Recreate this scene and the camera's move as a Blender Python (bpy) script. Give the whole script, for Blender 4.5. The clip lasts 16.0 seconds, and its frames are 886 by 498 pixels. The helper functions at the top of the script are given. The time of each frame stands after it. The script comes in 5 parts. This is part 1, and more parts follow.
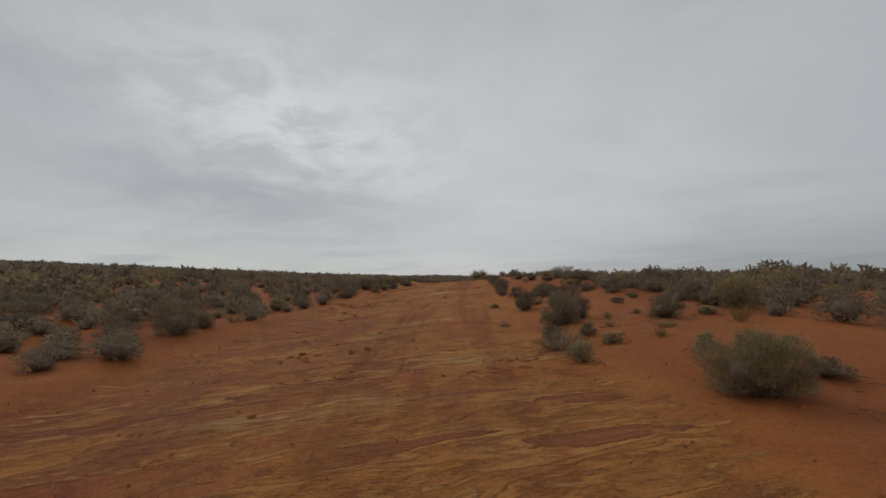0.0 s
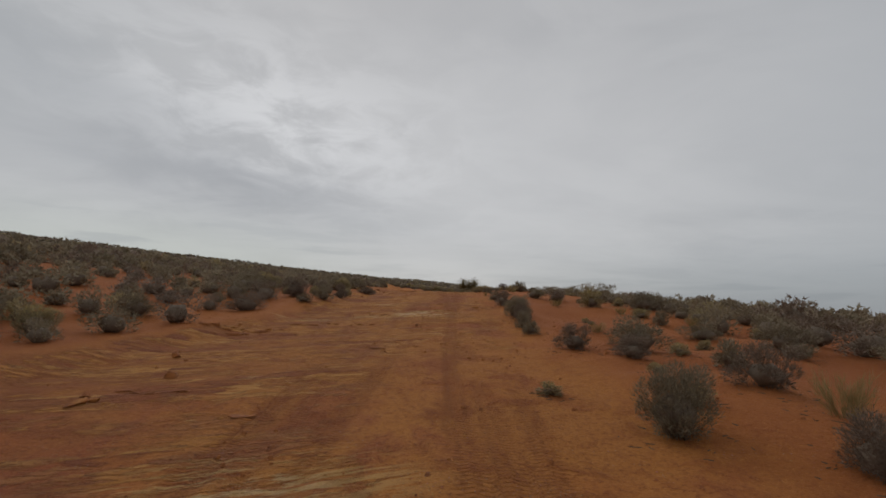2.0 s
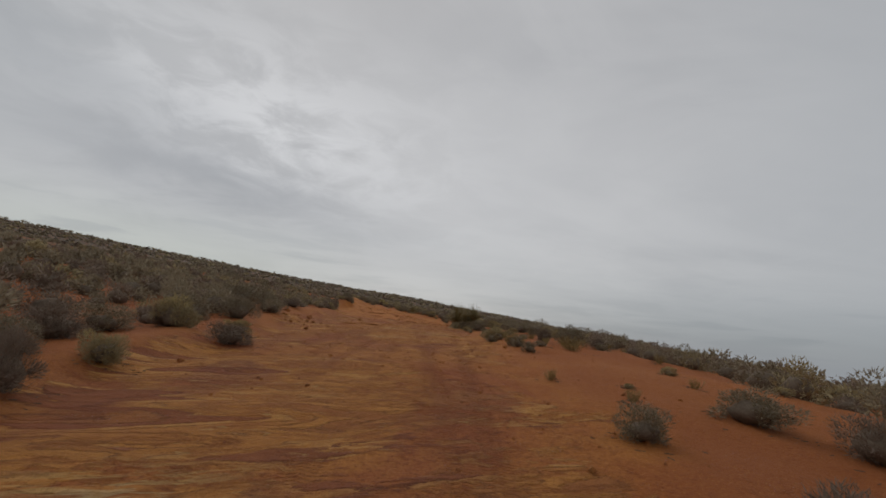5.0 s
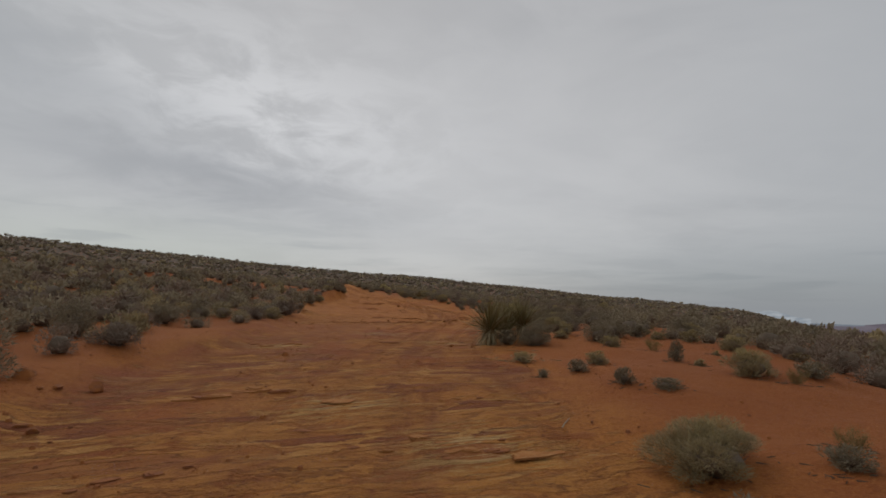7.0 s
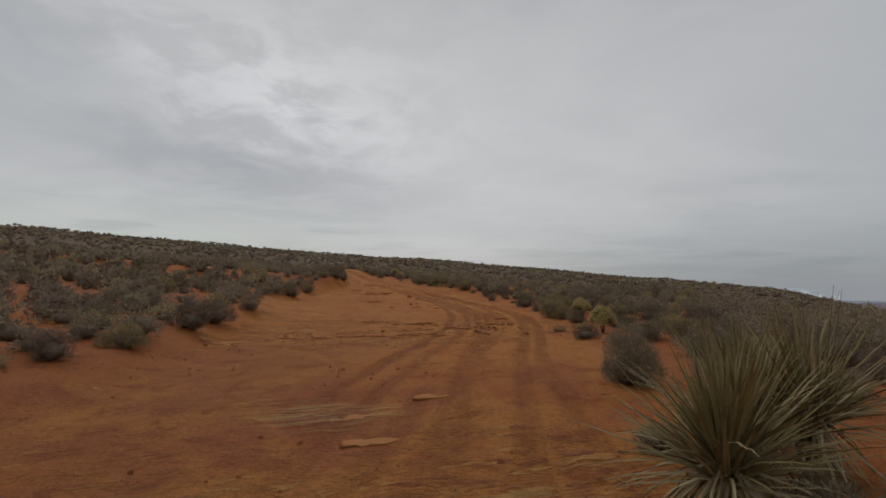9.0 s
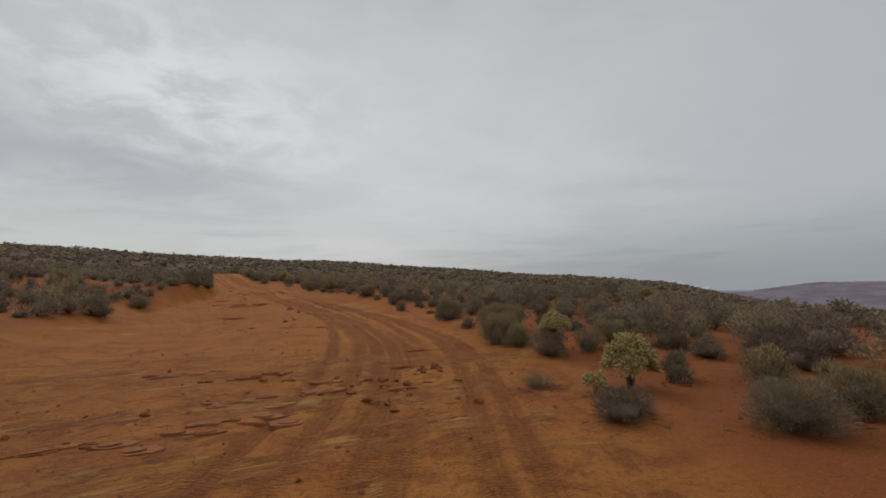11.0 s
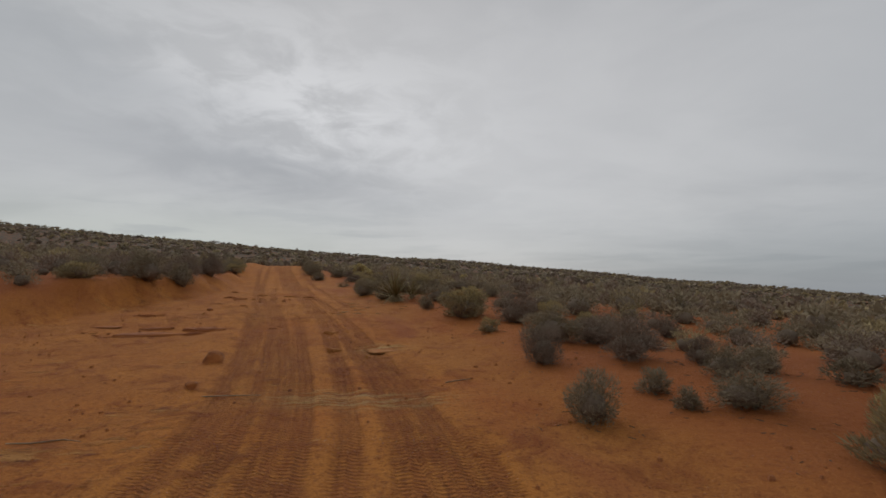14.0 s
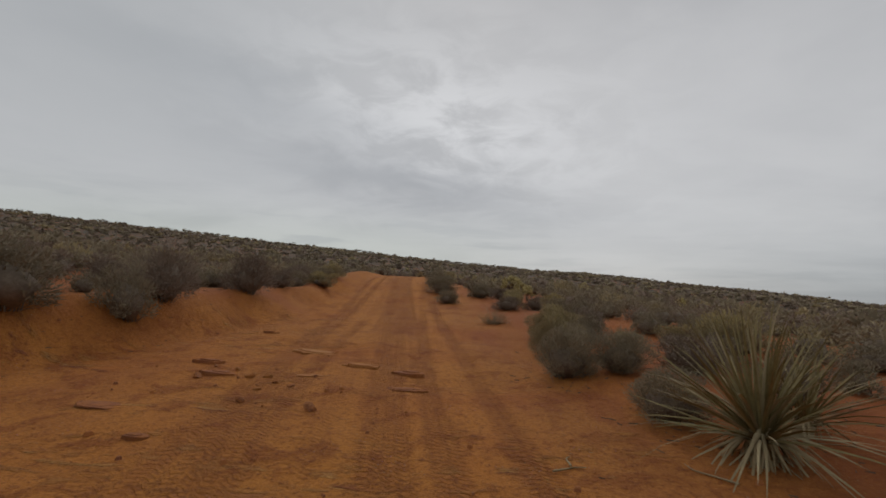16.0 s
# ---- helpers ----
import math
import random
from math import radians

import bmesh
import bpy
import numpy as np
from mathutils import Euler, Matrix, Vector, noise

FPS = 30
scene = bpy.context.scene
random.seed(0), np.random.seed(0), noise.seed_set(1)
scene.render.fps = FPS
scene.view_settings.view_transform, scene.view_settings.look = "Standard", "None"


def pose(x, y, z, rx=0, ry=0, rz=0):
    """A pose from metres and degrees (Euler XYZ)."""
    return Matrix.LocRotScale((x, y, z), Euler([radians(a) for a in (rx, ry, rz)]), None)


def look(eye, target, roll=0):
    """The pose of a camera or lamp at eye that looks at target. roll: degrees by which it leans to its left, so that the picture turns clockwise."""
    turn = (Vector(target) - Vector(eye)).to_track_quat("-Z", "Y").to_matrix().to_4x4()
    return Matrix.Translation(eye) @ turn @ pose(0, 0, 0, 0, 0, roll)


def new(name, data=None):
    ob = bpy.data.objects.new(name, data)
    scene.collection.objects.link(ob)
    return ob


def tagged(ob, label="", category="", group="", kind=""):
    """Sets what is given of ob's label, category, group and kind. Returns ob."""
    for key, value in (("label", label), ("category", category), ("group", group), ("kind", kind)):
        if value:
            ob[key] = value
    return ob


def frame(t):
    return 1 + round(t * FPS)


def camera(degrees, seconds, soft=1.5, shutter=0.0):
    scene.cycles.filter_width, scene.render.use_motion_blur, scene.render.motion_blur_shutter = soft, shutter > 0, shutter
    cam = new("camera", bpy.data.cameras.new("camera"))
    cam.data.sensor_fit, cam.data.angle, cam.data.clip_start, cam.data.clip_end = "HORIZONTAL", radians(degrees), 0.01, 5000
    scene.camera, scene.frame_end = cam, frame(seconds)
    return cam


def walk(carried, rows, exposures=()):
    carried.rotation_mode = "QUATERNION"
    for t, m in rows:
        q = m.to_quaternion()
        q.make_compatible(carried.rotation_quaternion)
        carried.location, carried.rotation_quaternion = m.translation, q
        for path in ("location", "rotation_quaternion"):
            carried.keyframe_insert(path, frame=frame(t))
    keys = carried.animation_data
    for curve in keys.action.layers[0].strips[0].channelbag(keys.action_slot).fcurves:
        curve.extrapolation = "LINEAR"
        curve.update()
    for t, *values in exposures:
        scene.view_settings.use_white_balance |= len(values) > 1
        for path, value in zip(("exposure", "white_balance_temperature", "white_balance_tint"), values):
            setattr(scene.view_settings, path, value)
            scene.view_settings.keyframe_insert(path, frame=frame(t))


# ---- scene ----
cam = camera(84.0, 16.0, soft=1.7, shutter=0.04)
PATH = [
    (0.0, pose(0.000, 0.000, 1.700, 96.442, 2.827, 0.316)),
    (0.5, pose(-0.167, 3.606, 1.931, 98.105, -0.957, -0.901)),
    (1.0, pose(-0.122, 6.755, 2.221, 97.006, -0.810, -1.903)),
    (1.5, pose(-0.039, 9.722, 2.413, 97.149, -1.475, -2.330)),
    (2.0, pose(0.202, 12.509, 2.554, 97.108, -1.740, -2.003)),
    (2.5, pose(0.290, 14.985, 2.795, 99.905, -1.170, -1.290)),
    (3.0, pose(0.235, 17.647, 3.059, 97.564, -1.828, -1.849)),
    (3.5, pose(0.243, 20.394, 3.342, 97.497, -5.833, -4.152)),
    (4.0, pose(0.429, 23.164, 3.443, 99.261, -4.514, -4.421)),
    (4.2, pose(0.429, 24.244, 3.506, 100.215, -5.958, -4.628)),
    (6.3, pose(0.898, 38.591, 5.126, 97.050, -5.375, -5.456)),
    (6.5, pose(1.036, 39.917, 5.169, 96.973, -3.857, -4.844)),
    (7.0, pose(1.303, 43.337, 5.364, 96.365, -0.916, -3.330)),
    (7.5, pose(1.335, 46.651, 5.553, 96.165, -2.756, -2.481)),
    (8.0, pose(1.293, 49.748, 5.713, 94.045, -2.980, -1.736)),
    (8.5, pose(1.371, 52.597, 5.773, 94.059, -0.233, -0.617)),
    (9.0, pose(1.549, 54.553, 5.865, 94.363, -0.004, -1.224)),
    (9.2, pose(1.636, 55.243, 5.903, 94.400, 1.220, -2.549)),
    (11.3, pose(2.964, 65.091, 6.067, 94.340, 0.726, -12.848)),
    (11.5, pose(3.224, 66.304, 6.063, 93.586, -0.108, -13.078)),
    (12.0, pose(3.884, 69.651, 6.061, 94.190, 0.066, -12.182)),
    (12.5, pose(4.441, 73.018, 6.173, 97.237, -0.080, -9.917)),
    (13.0, pose(4.731, 76.709, 6.310, 95.308, 1.757, -5.769)),
    (13.5, pose(4.551, 80.482, 6.345, 93.229, -1.168, -1.555)),
    (14.0, pose(4.294, 84.105, 6.326, 94.741, -0.171, 2.002)),
    (14.5, pose(3.839, 87.504, 6.407, 95.724, 0.872, 6.337)),
    (15.0, pose(2.941, 91.137, 6.597, 97.543, 0.821, 10.721)),
    (15.5, pose(1.684, 94.568, 6.880, 98.040, -2.136, 14.283)),
    (16.0, pose(0.619, 97.665, 7.083, 95.765, -2.545, 17.512)),
]
walk(cam, PATH, [(0.0, -0.15), (4.2, -0.15), (6.5, -0.18), (9.2, -0.14), (11.3, -0.03), (13.0, -0.09), (16.0, -0.12)])

# ---- sky and light: one sheet of overcast, brighter ahead and to the left ----
world = bpy.data.worlds.new("overcast_sky")
scene.world = world
world.use_nodes = True


class Nodes:
    """Short hand for building a node tree."""

    def __init__(self, tree):
        self.tree = tree
        tree.nodes.clear()

    def add(self, kind, links=None, **settings):
        n = self.tree.nodes.new(kind)
        for key, value in settings.items():
            if key == "op":
                n.operation = value
            elif key == "mode":
                n.blend_type = value
            elif key == "data":
                n.data_type = value
            elif key == "attr":
                n.attribute_name = value
        for key, value in (links or {}).items():
            if isinstance(value, bpy.types.NodeSocket):
                self.tree.links.new(value, n.inputs[key])
            else:
                n.inputs[key].default_value = value
        return n

    def math(self, op, a, b=0.0, c=0.0):
        return self.add("ShaderNodeMath", {0: a, 1: b, 2: c}, op=op).outputs[0]

    def mix(self, fac, a, b, mode="MIX"):
        n = self.add("ShaderNodeMix", data="RGBA", mode=mode)
        for key, value in ((0, fac), (6, a), (7, b)):
            if isinstance(value, bpy.types.NodeSocket):
                self.tree.links.new(value, n.inputs[key])
            else:
                n.inputs[key].default_value = (*value, 1) if isinstance(value, tuple) and len(value) == 3 else value
        return n.outputs[2]

    def ramp(self, fac, lo, hi):
        n = self.add("ShaderNodeMapRange", {0: fac, 1: lo, 2: hi})
        n.interpolation_type = "SMOOTHSTEP"
        return n.outputs[0]

    def noise(self, where, scale, detail=4.0, rough=0.55, warp=0.0):
        return self.add("ShaderNodeTexNoise", {"Vector": where, "Scale": scale, "Detail": detail, "Roughness": rough, "Distortion": warp}).outputs[0]

    def stretch(self, where, scale, turn=0.0):
        n = self.add("ShaderNodeMapping", {"Vector": where, "Scale": scale, "Rotation": (0, 0, turn)})
        return n.outputs[0]


w = Nodes(world.node_tree)
heaven = w.add("ShaderNodeTexCoord").outputs["Generated"]
xyz = w.add("ShaderNodeSeparateXYZ", {0: heaven})
up = w.math("MAXIMUM", xyz.outputs[2], 0.0)
round_at = w.math("ARCTAN2", xyz.outputs[0], xyz.outputs[1])
lift = w.math("ADD", up, 0.13)
deck = w.add("ShaderNodeCombineXYZ", {0: w.math("DIVIDE", xyz.outputs[0], lift), 1: w.math("DIVIDE", xyz.outputs[1], lift), 2: 0.0}).outputs[0]
sheets = w.noise(w.stretch(deck, (0.6, 0.9, 1), 0.5), 0.9, 5.0, 0.55, 0.5)
puffs = w.noise(w.stretch(heaven, (1.0, 1.0, 2.3)), 8.0, 6.0, 0.6, 0.5)
billow = w.noise(w.stretch(deck, (1.0, 1.0, 1), 0.5), 1.7, 6.0, 0.6, 0.8)
streaks = w.noise(w.stretch(heaven, (1.5, 1.5, 13.0)), 2.6, 4.0, 0.55, 0.3)


def bank(azimuth, height, wide, tall, slope=0.0, ragged=0.0):
    """A soft-edged stretch of cloud round a direction (radians; height as the sine of the elevation)."""
    a = w.math("SUBTRACT", round_at, azimuth)
    h = w.math("SUBTRACT", w.math("SUBTRACT", up, height), w.math("MULTIPLY", a, slope))
    h = w.math("ADD", h, w.math("MULTIPLY", w.math("SUBTRACT", billow, 0.5), ragged))
    a, h = w.math("DIVIDE", a, wide), w.math("DIVIDE", h, tall)
    return w.math("EXPONENT", w.math("MULTIPLY", w.math("ADD", w.math("MULTIPLY", a, a), w.math("MULTIPLY", h, h)), -1.0))


tone = w.mix(w.ramp(sheets, 0.3, 0.7), (0.385, 0.388, 0.395), (0.515, 0.515, 0.516))
tone = w.mix(w.math("MULTIPLY", w.ramp(billow, 0.42, 0.66), 0.35), tone, (0.53, 0.528, 0.53))
tone = w.mix(w.math("MULTIPLY", bank(0.06, 0.27, 0.5, 0.24), 0.75), tone, (0.575, 0.57, 0.568))
tone = w.mix(w.ramp(round_at, 0.35, 1.1), tone, (0.42, 0.432, 0.445))
tone = w.mix(w.math("MULTIPLY", w.math("MULTIPLY", bank(-0.36, 0.335, 0.36, 0.14, -0.12, 0.1), w.ramp(puffs, 0.36, 0.62)), 0.95), tone, (0.68, 0.68, 0.685))
tone = w.mix(w.math("MULTIPLY", bank(-0.42, 0.225, 0.34, 0.05, -0.16, 0.14), 0.8), tone, (0.345, 0.35, 0.362))
tone = w.mix(w.math("MULTIPLY", bank(-0.75, 0.37, 0.3, 0.045, -0.18, 0.16), 0.6), tone, (0.37, 0.378, 0.39))
tone = w.mix(w.math("MULTIPLY", bank(-0.95, 0.5, 0.45, 0.3), 0.6), tone, (0.375, 0.39, 0.395))
low = w.ramp(up, 0.17, 0.0)
tone = w.mix(w.math("MULTIPLY", low, w.math("MULTIPLY", w.ramp(round_at, -0.05, 0.62), 0.85)), tone, (0.245, 0.27, 0.30))
tone = w.mix(w.math("MULTIPLY", w.ramp(up, 0.2, 0.06), w.math("MULTIPLY", w.ramp(round_at, 0.0, -0.5), 0.6)), tone, (0.48, 0.51, 0.47))
tone = w.mix(w.math("MULTIPLY", w.ramp(streaks, 0.5, 0.62), w.math("MULTIPLY", bank(-0.5, 0.1, 0.6, 0.07, -0.03), 0.5)), tone, (0.36, 0.375, 0.385))
tone = w.mix(w.math("MULTIPLY", w.ramp(streaks, 0.48, 0.62), w.math("MULTIPLY", bank(0.65, 0.05, 0.45, 0.05), 0.25)), tone, (0.19, 0.215, 0.245))
nishita = w.add("ShaderNodeTexSky")
nishita.sky_type, nishita.sun_disc = "NISHITA", False
nishita.sun_elevation, nishita.sun_rotation = radians(48), radians(-15)
thin = w.add("ShaderNodeVectorMath", {0: nishita.outputs[0], 3: 0.008}, op="SCALE").outputs[0]
tone = w.mix(1.0, tone, thin, "ADD")
shine = w.add("ShaderNodeBackground", {"Color": tone, "Strength": 1.01})
w.tree.links.new(shine.outputs[0], w.add("ShaderNodeOutputWorld").inputs[0])

veiled_sun = new("sun", bpy.data.lights.new("sun", "SUN"))
veiled_sun.data.energy, veiled_sun.data.angle, veiled_sun.data.color = 0.72, radians(28), (1.0, 0.97, 0.92)
veiled_sun.matrix_world = look((-22, 50, 46), (0, 0, 0))

# ---- materials ----
def material(name):
    m = bpy.data.materials.new(name)
    m.use_nodes = True
    n = Nodes(m.node_tree)
    return m, n


def finish(n, colour, rough=0.9, height=None, depth=0.01, extra=None):
    links = {"Base Color": colour if isinstance(colour, bpy.types.NodeSocket) else (*colour, 1), "Roughness": rough, "Specular IOR Level": 0.2}
    if height is not None:
        links["Normal"] = n.add("ShaderNodeBump", {"Height": height, "Distance": depth, "Strength": 1.0}).outputs[0]
    links.update(extra or {})
    b = n.add("ShaderNodeBsdfPrincipled", links)
    n.tree.links.new(b.outputs[0], n.add("ShaderNodeOutputMaterial").inputs[0])


def ground_material():
    m, n = material("red_sand_and_sandstone")
    at = n.add("ShaderNodeTexCoord").outputs["Object"]
    road = n.add("ShaderNodeUVMap").outputs[0]
    uv = n.add("ShaderNodeSeparateXYZ", {0: road})
    tread = n.add("ShaderNodeAttribute", attr="tread").outputs["Fac"]
    across = n.add("ShaderNodeAttribute", attr="across").outputs["Fac"]
    bare = n.add("ShaderNodeAttribute", attr="bare").outputs["Fac"]
    wild = n.add("ShaderNodeAttribute", attr="wild").outputs["Fac"]
    crust = n.add("ShaderNodeAttribute", attr="crust").outputs["Fac"]
    cover = n.add("ShaderNodeAttribute", attr="cover").outputs["Fac"]
    on_road = n.math("SUBTRACT", 1.0, wild)
    broad, mid, fine, grit = n.noise(at, 0.16, 3), n.noise(at, 0.9, 5, 0.6), n.noise(at, 7.0, 6, 0.65), n.noise(at, 60.0, 3, 0.6)
    clod, crumb = n.noise(at, 17.0, 5, 0.7), n.noise(at, 36.0, 4, 0.7)
    # loose sand, deep red where it is churned, ochre where it is swept thin over the beds
    sand = n.mix(n.ramp(mid, 0.3, 0.7), (0.405, 0.122, 0.024), (0.485, 0.172, 0.033))
    sand = n.mix(n.math("MULTIPLY", n.ramp(broad, 0.45, 0.7), 0.5), sand, (0.30, 0.083, 0.024))
    wind = n.mix(n.ramp(broad, 0.3, 0.6), (0.375, 0.125, 0.033), (0.315, 0.098, 0.029))
    sand = n.mix(wild, sand, wind)
    lanes = n.stretch(road, (2.7, 0.42, 1.0))
    lane = n.noise(lanes, 1.0, 7, 0.68, 0.15)
    sand = n.mix(n.math("MULTIPLY", on_road, n.math("MULTIPLY", n.ramp(lane, 0.48, 0.36), 0.3)), sand, (0.25, 0.066, 0.020))
    ochre = n.math("MULTIPLY", on_road, n.math("MULTIPLY", n.ramp(n.noise(at, 0.28, 4, 0.6), 0.34, 0.54), 0.85))
    sand = n.mix(ochre, sand, (0.52, 0.222, 0.045))
    # darker left side: part browner soil, part dark windscreen reflection put into the colour
    dull = n.math("MULTIPLY", n.math("MULTIPLY", on_road, n.ramp(uv.outputs[0], -1.6, -4.2)), n.math("MULTIPLY", n.ramp(mid, 0.3, 0.6), 0.75))
    sand = n.mix(dull, sand, (0.22, 0.072, 0.028))
    drift = n.math("MULTIPLY", n.ramp(uv.outputs[1], 58.0, 74.0), n.ramp(uv.outputs[0], 2.4, 0.9))
    sand = n.mix(n.math("MULTIPLY", n.math("MULTIPLY", drift, on_road), 0.55), sand, (0.52, 0.186, 0.034))
    packed = n.math("MULTIPLY", on_road, n.math("SUBTRACT", 1.0, drift))
    sand = n.mix(n.math("MULTIPLY", packed, 0.38), sand, (0.31, 0.093, 0.032))
    rust = n.math("MULTIPLY", n.math("MULTIPLY", on_road, n.math("SUBTRACT", 1.0, n.math("MULTIPLY", drift, 0.75))), n.ramp(n.noise(n.stretch(road, (0.55, 0.22, 1.0)), 1.0, 5, 0.62, 0.4), 0.5, 0.62))
    sand = n.mix(n.math("MULTIPLY", rust, 0.6), sand, (0.29, 0.078, 0.034))
    damp = n.math("MULTIPLY", on_road, n.ramp(n.noise(at, 1.7, 6, 0.68, 0.6), 0.5, 0.64))
    sand = n.mix(n.math("MULTIPLY", damp, 0.5), sand, (0.27, 0.068, 0.021))
    sand = n.mix(n.math("MULTIPLY", n.ramp(fine, 0.5, 0.68), 0.4), sand, (0.21, 0.060, 0.018))
    sand = n.mix(n.math("MULTIPLY", n.ramp(clod, 0.5, 0.66), n.math("SUBTRACT", 0.6, n.math("MULTIPLY", wild, 0.35))), sand, (0.18, 0.052, 0.018))
    sand = n.mix(n.math("MULTIPLY", n.ramp(clod, 0.42, 0.3), 0.4), sand, (0.49, 0.20, 0.055))
    sand = n.mix(n.math("MULTIPLY", n.ramp(crumb, 0.54, 0.64), n.math("SUBTRACT", 0.5, n.math("MULTIPLY", wild, 0.3))), sand, (0.18, 0.052, 0.018))
    sand = n.mix(n.math("MULTIPLY", n.ramp(crumb, 0.42, 0.34), 0.45), sand, (0.60, 0.27, 0.075))
    worn = n.math("MULTIPLY", tread, n.ramp(n.noise(lanes, 2.3, 6, 0.7, 0.5), 0.3, 0.6))
    sand = n.mix(n.math("MULTIPLY", worn, 0.5), sand, (0.31, 0.088, 0.024))
    scrub = n.mix(n.ramp(n.noise(at, 0.5, 4, 0.7), 0.35, 0.65), (0.055, 0.046, 0.034), (0.092, 0.076, 0.05))
    sand = n.mix(n.math("MULTIPLY", cover, n.ramp(n.noise(at, 0.9, 4, 0.7), 0.36, 0.5)), sand, scrub)
    # thin beds of sandstone, running slantwise over the track: each bed has a tint of its own and a broken step at its rim
    slant = n.add("ShaderNodeMapping", {"Vector": at, "Rotation": (0, 0, -0.24)}).outputs[0]
    long_beds = n.stretch(slant, (0.34, 1.5, 1.0))
    b2, b3 = n.noise(n.stretch(slant, (0.8, 2.0, 1.0)), 2.6, 6, 0.66, 0.25), n.noise(n.stretch(slant, (0.8, 2.2, 1.0)), 9.0, 5, 0.65, 0.2)
    level = n.math("ADD", n.math("MULTIPLY", n.noise(long_beds, 0.8, 2.5, 0.5, 0.0), 16.0), n.math("MULTIPLY", b3, 1.1))
    bed = n.math("FLOOR", level)
    edge = n.ramp(n.math("SUBTRACT", level, bed), 0.0, 0.3)
    tint = n.add("ShaderNodeTexWhiteNoise", {"Vector": n.add("ShaderNodeCombineXYZ", {0: bed}).outputs[0]}).outputs["Value"]
    stone = n.mix(n.ramp(tint, 0.2, 0.8), (0.27, 0.086, 0.036), (0.52, 0.222, 0.05))
    stone = n.mix(n.math("MULTIPLY", n.ramp(tint, 0.72, 0.9), n.ramp(b2, 0.42, 0.6)), stone, (0.60, 0.34, 0.12))
    stone = n.mix(n.math("MULTIPLY", n.ramp(b2, 0.54, 0.4), 0.5), stone, (0.32, 0.10, 0.030))
    stone = n.mix(n.math("MULTIPLY", rust, 0.55), stone, (0.235, 0.078, 0.040))
    stone = n.mix(n.math("MULTIPLY", n.ramp(b3, 0.54, 0.70), 0.22), stone, (0.24, 0.070, 0.028))
    show = n.ramp(n.math("ADD", n.math("MAXIMUM", bare, n.math("MULTIPLY", crust, 0.8)), n.math("MULTIPLY", n.math("SUBTRACT", b2, 0.5), 1.5)), 0.44, 0.60)
    show = n.math("MULTIPLY", show, n.math("SUBTRACT", 1.0, n.math("MULTIPLY", worn, 0.6)))
    stone = n.mix(n.math("MULTIPLY", n.ramp(crumb, 0.54, 0.66), 0.5), stone, (0.20, 0.060, 0.026))
    # dark line in the groove at each step: its shade, painted into the colour
    rim = n.math("MULTIPLY", n.ramp(n.math("SUBTRACT", level, bed), 0.16, 0.03), n.ramp(b2, 0.42, 0.56))
    stone = n.mix(n.math("MULTIPLY", rim, 0.75), stone, (0.13, 0.042, 0.020))
    colour = n.mix(n.math("MULTIPLY", show, 0.85), sand, stone)
    # pale scoured crusts
    thin = n.math("MULTIPLY", n.ramp(n.noise(n.stretch(slant, (0.8, 2.4, 1.0)), 2.4, 5, 0.7, 0.8), 0.60, 0.66), n.ramp(n.noise(at, 0.33, 2), 0.46, 0.58))
    thin = n.math("MULTIPLY", n.math("MULTIPLY", thin, show), 0.75)
    streak = n.math("MULTIPLY", crust, n.ramp(n.noise(n.stretch(slant, (0.7, 4.6, 1.0)), 1.9, 6, 0.72, 0.5), 0.49, 0.56))
    colour = n.mix(n.math("MAXIMUM", thin, streak), colour, n.mix(n.math("MULTIPLY", n.ramp(crust, 0.7, 0.9), n.ramp(fine, 0.35, 0.6)), (0.52, 0.31, 0.11), (0.66, 0.48, 0.28)))
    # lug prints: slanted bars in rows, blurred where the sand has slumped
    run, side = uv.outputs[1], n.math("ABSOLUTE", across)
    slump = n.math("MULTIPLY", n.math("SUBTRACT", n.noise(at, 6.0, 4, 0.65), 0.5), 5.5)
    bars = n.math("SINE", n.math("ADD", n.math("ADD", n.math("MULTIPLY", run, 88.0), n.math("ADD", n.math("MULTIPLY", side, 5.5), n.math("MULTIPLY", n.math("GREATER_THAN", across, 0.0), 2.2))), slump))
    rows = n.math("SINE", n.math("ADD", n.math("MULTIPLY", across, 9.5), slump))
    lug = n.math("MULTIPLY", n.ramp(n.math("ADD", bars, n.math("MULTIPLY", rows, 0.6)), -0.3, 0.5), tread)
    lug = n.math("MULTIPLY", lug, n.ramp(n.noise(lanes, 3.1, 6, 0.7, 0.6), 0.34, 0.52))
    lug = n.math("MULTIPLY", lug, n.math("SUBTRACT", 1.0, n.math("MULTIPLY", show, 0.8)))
    # shade in the lug hollows is put into the colour
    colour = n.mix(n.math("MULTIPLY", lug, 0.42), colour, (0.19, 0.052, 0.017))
    chips = n.add("ShaderNodeTexVoronoi", {"Vector": at, "Scale": 21.0})
    chip = n.math("MULTIPLY", n.ramp(chips.outputs[0], 0.2, 0.1), n.ramp(n.noise(at, 1.6, 3), 0.5, 0.64))
    colour = n.mix(n.math("MULTIPLY", chip, 0.7), colour, n.mix(0.8, chips.outputs["Color"], (0.40, 0.20, 0.09)))
    height = n.math("ADD", n.math("MULTIPLY", fine, 0.9), n.math("ADD", n.math("MULTIPLY", grit, 0.2), n.math("MULTIPLY", crumb, 0.5)))
    height = n.math("ADD", height, n.math("MULTIPLY", n.math("MULTIPLY", wild, n.noise(at, 2.4, 4, 0.6)), 1.6))
    height = n.math("ADD", height, n.math("MULTIPLY", lug, -1.25))
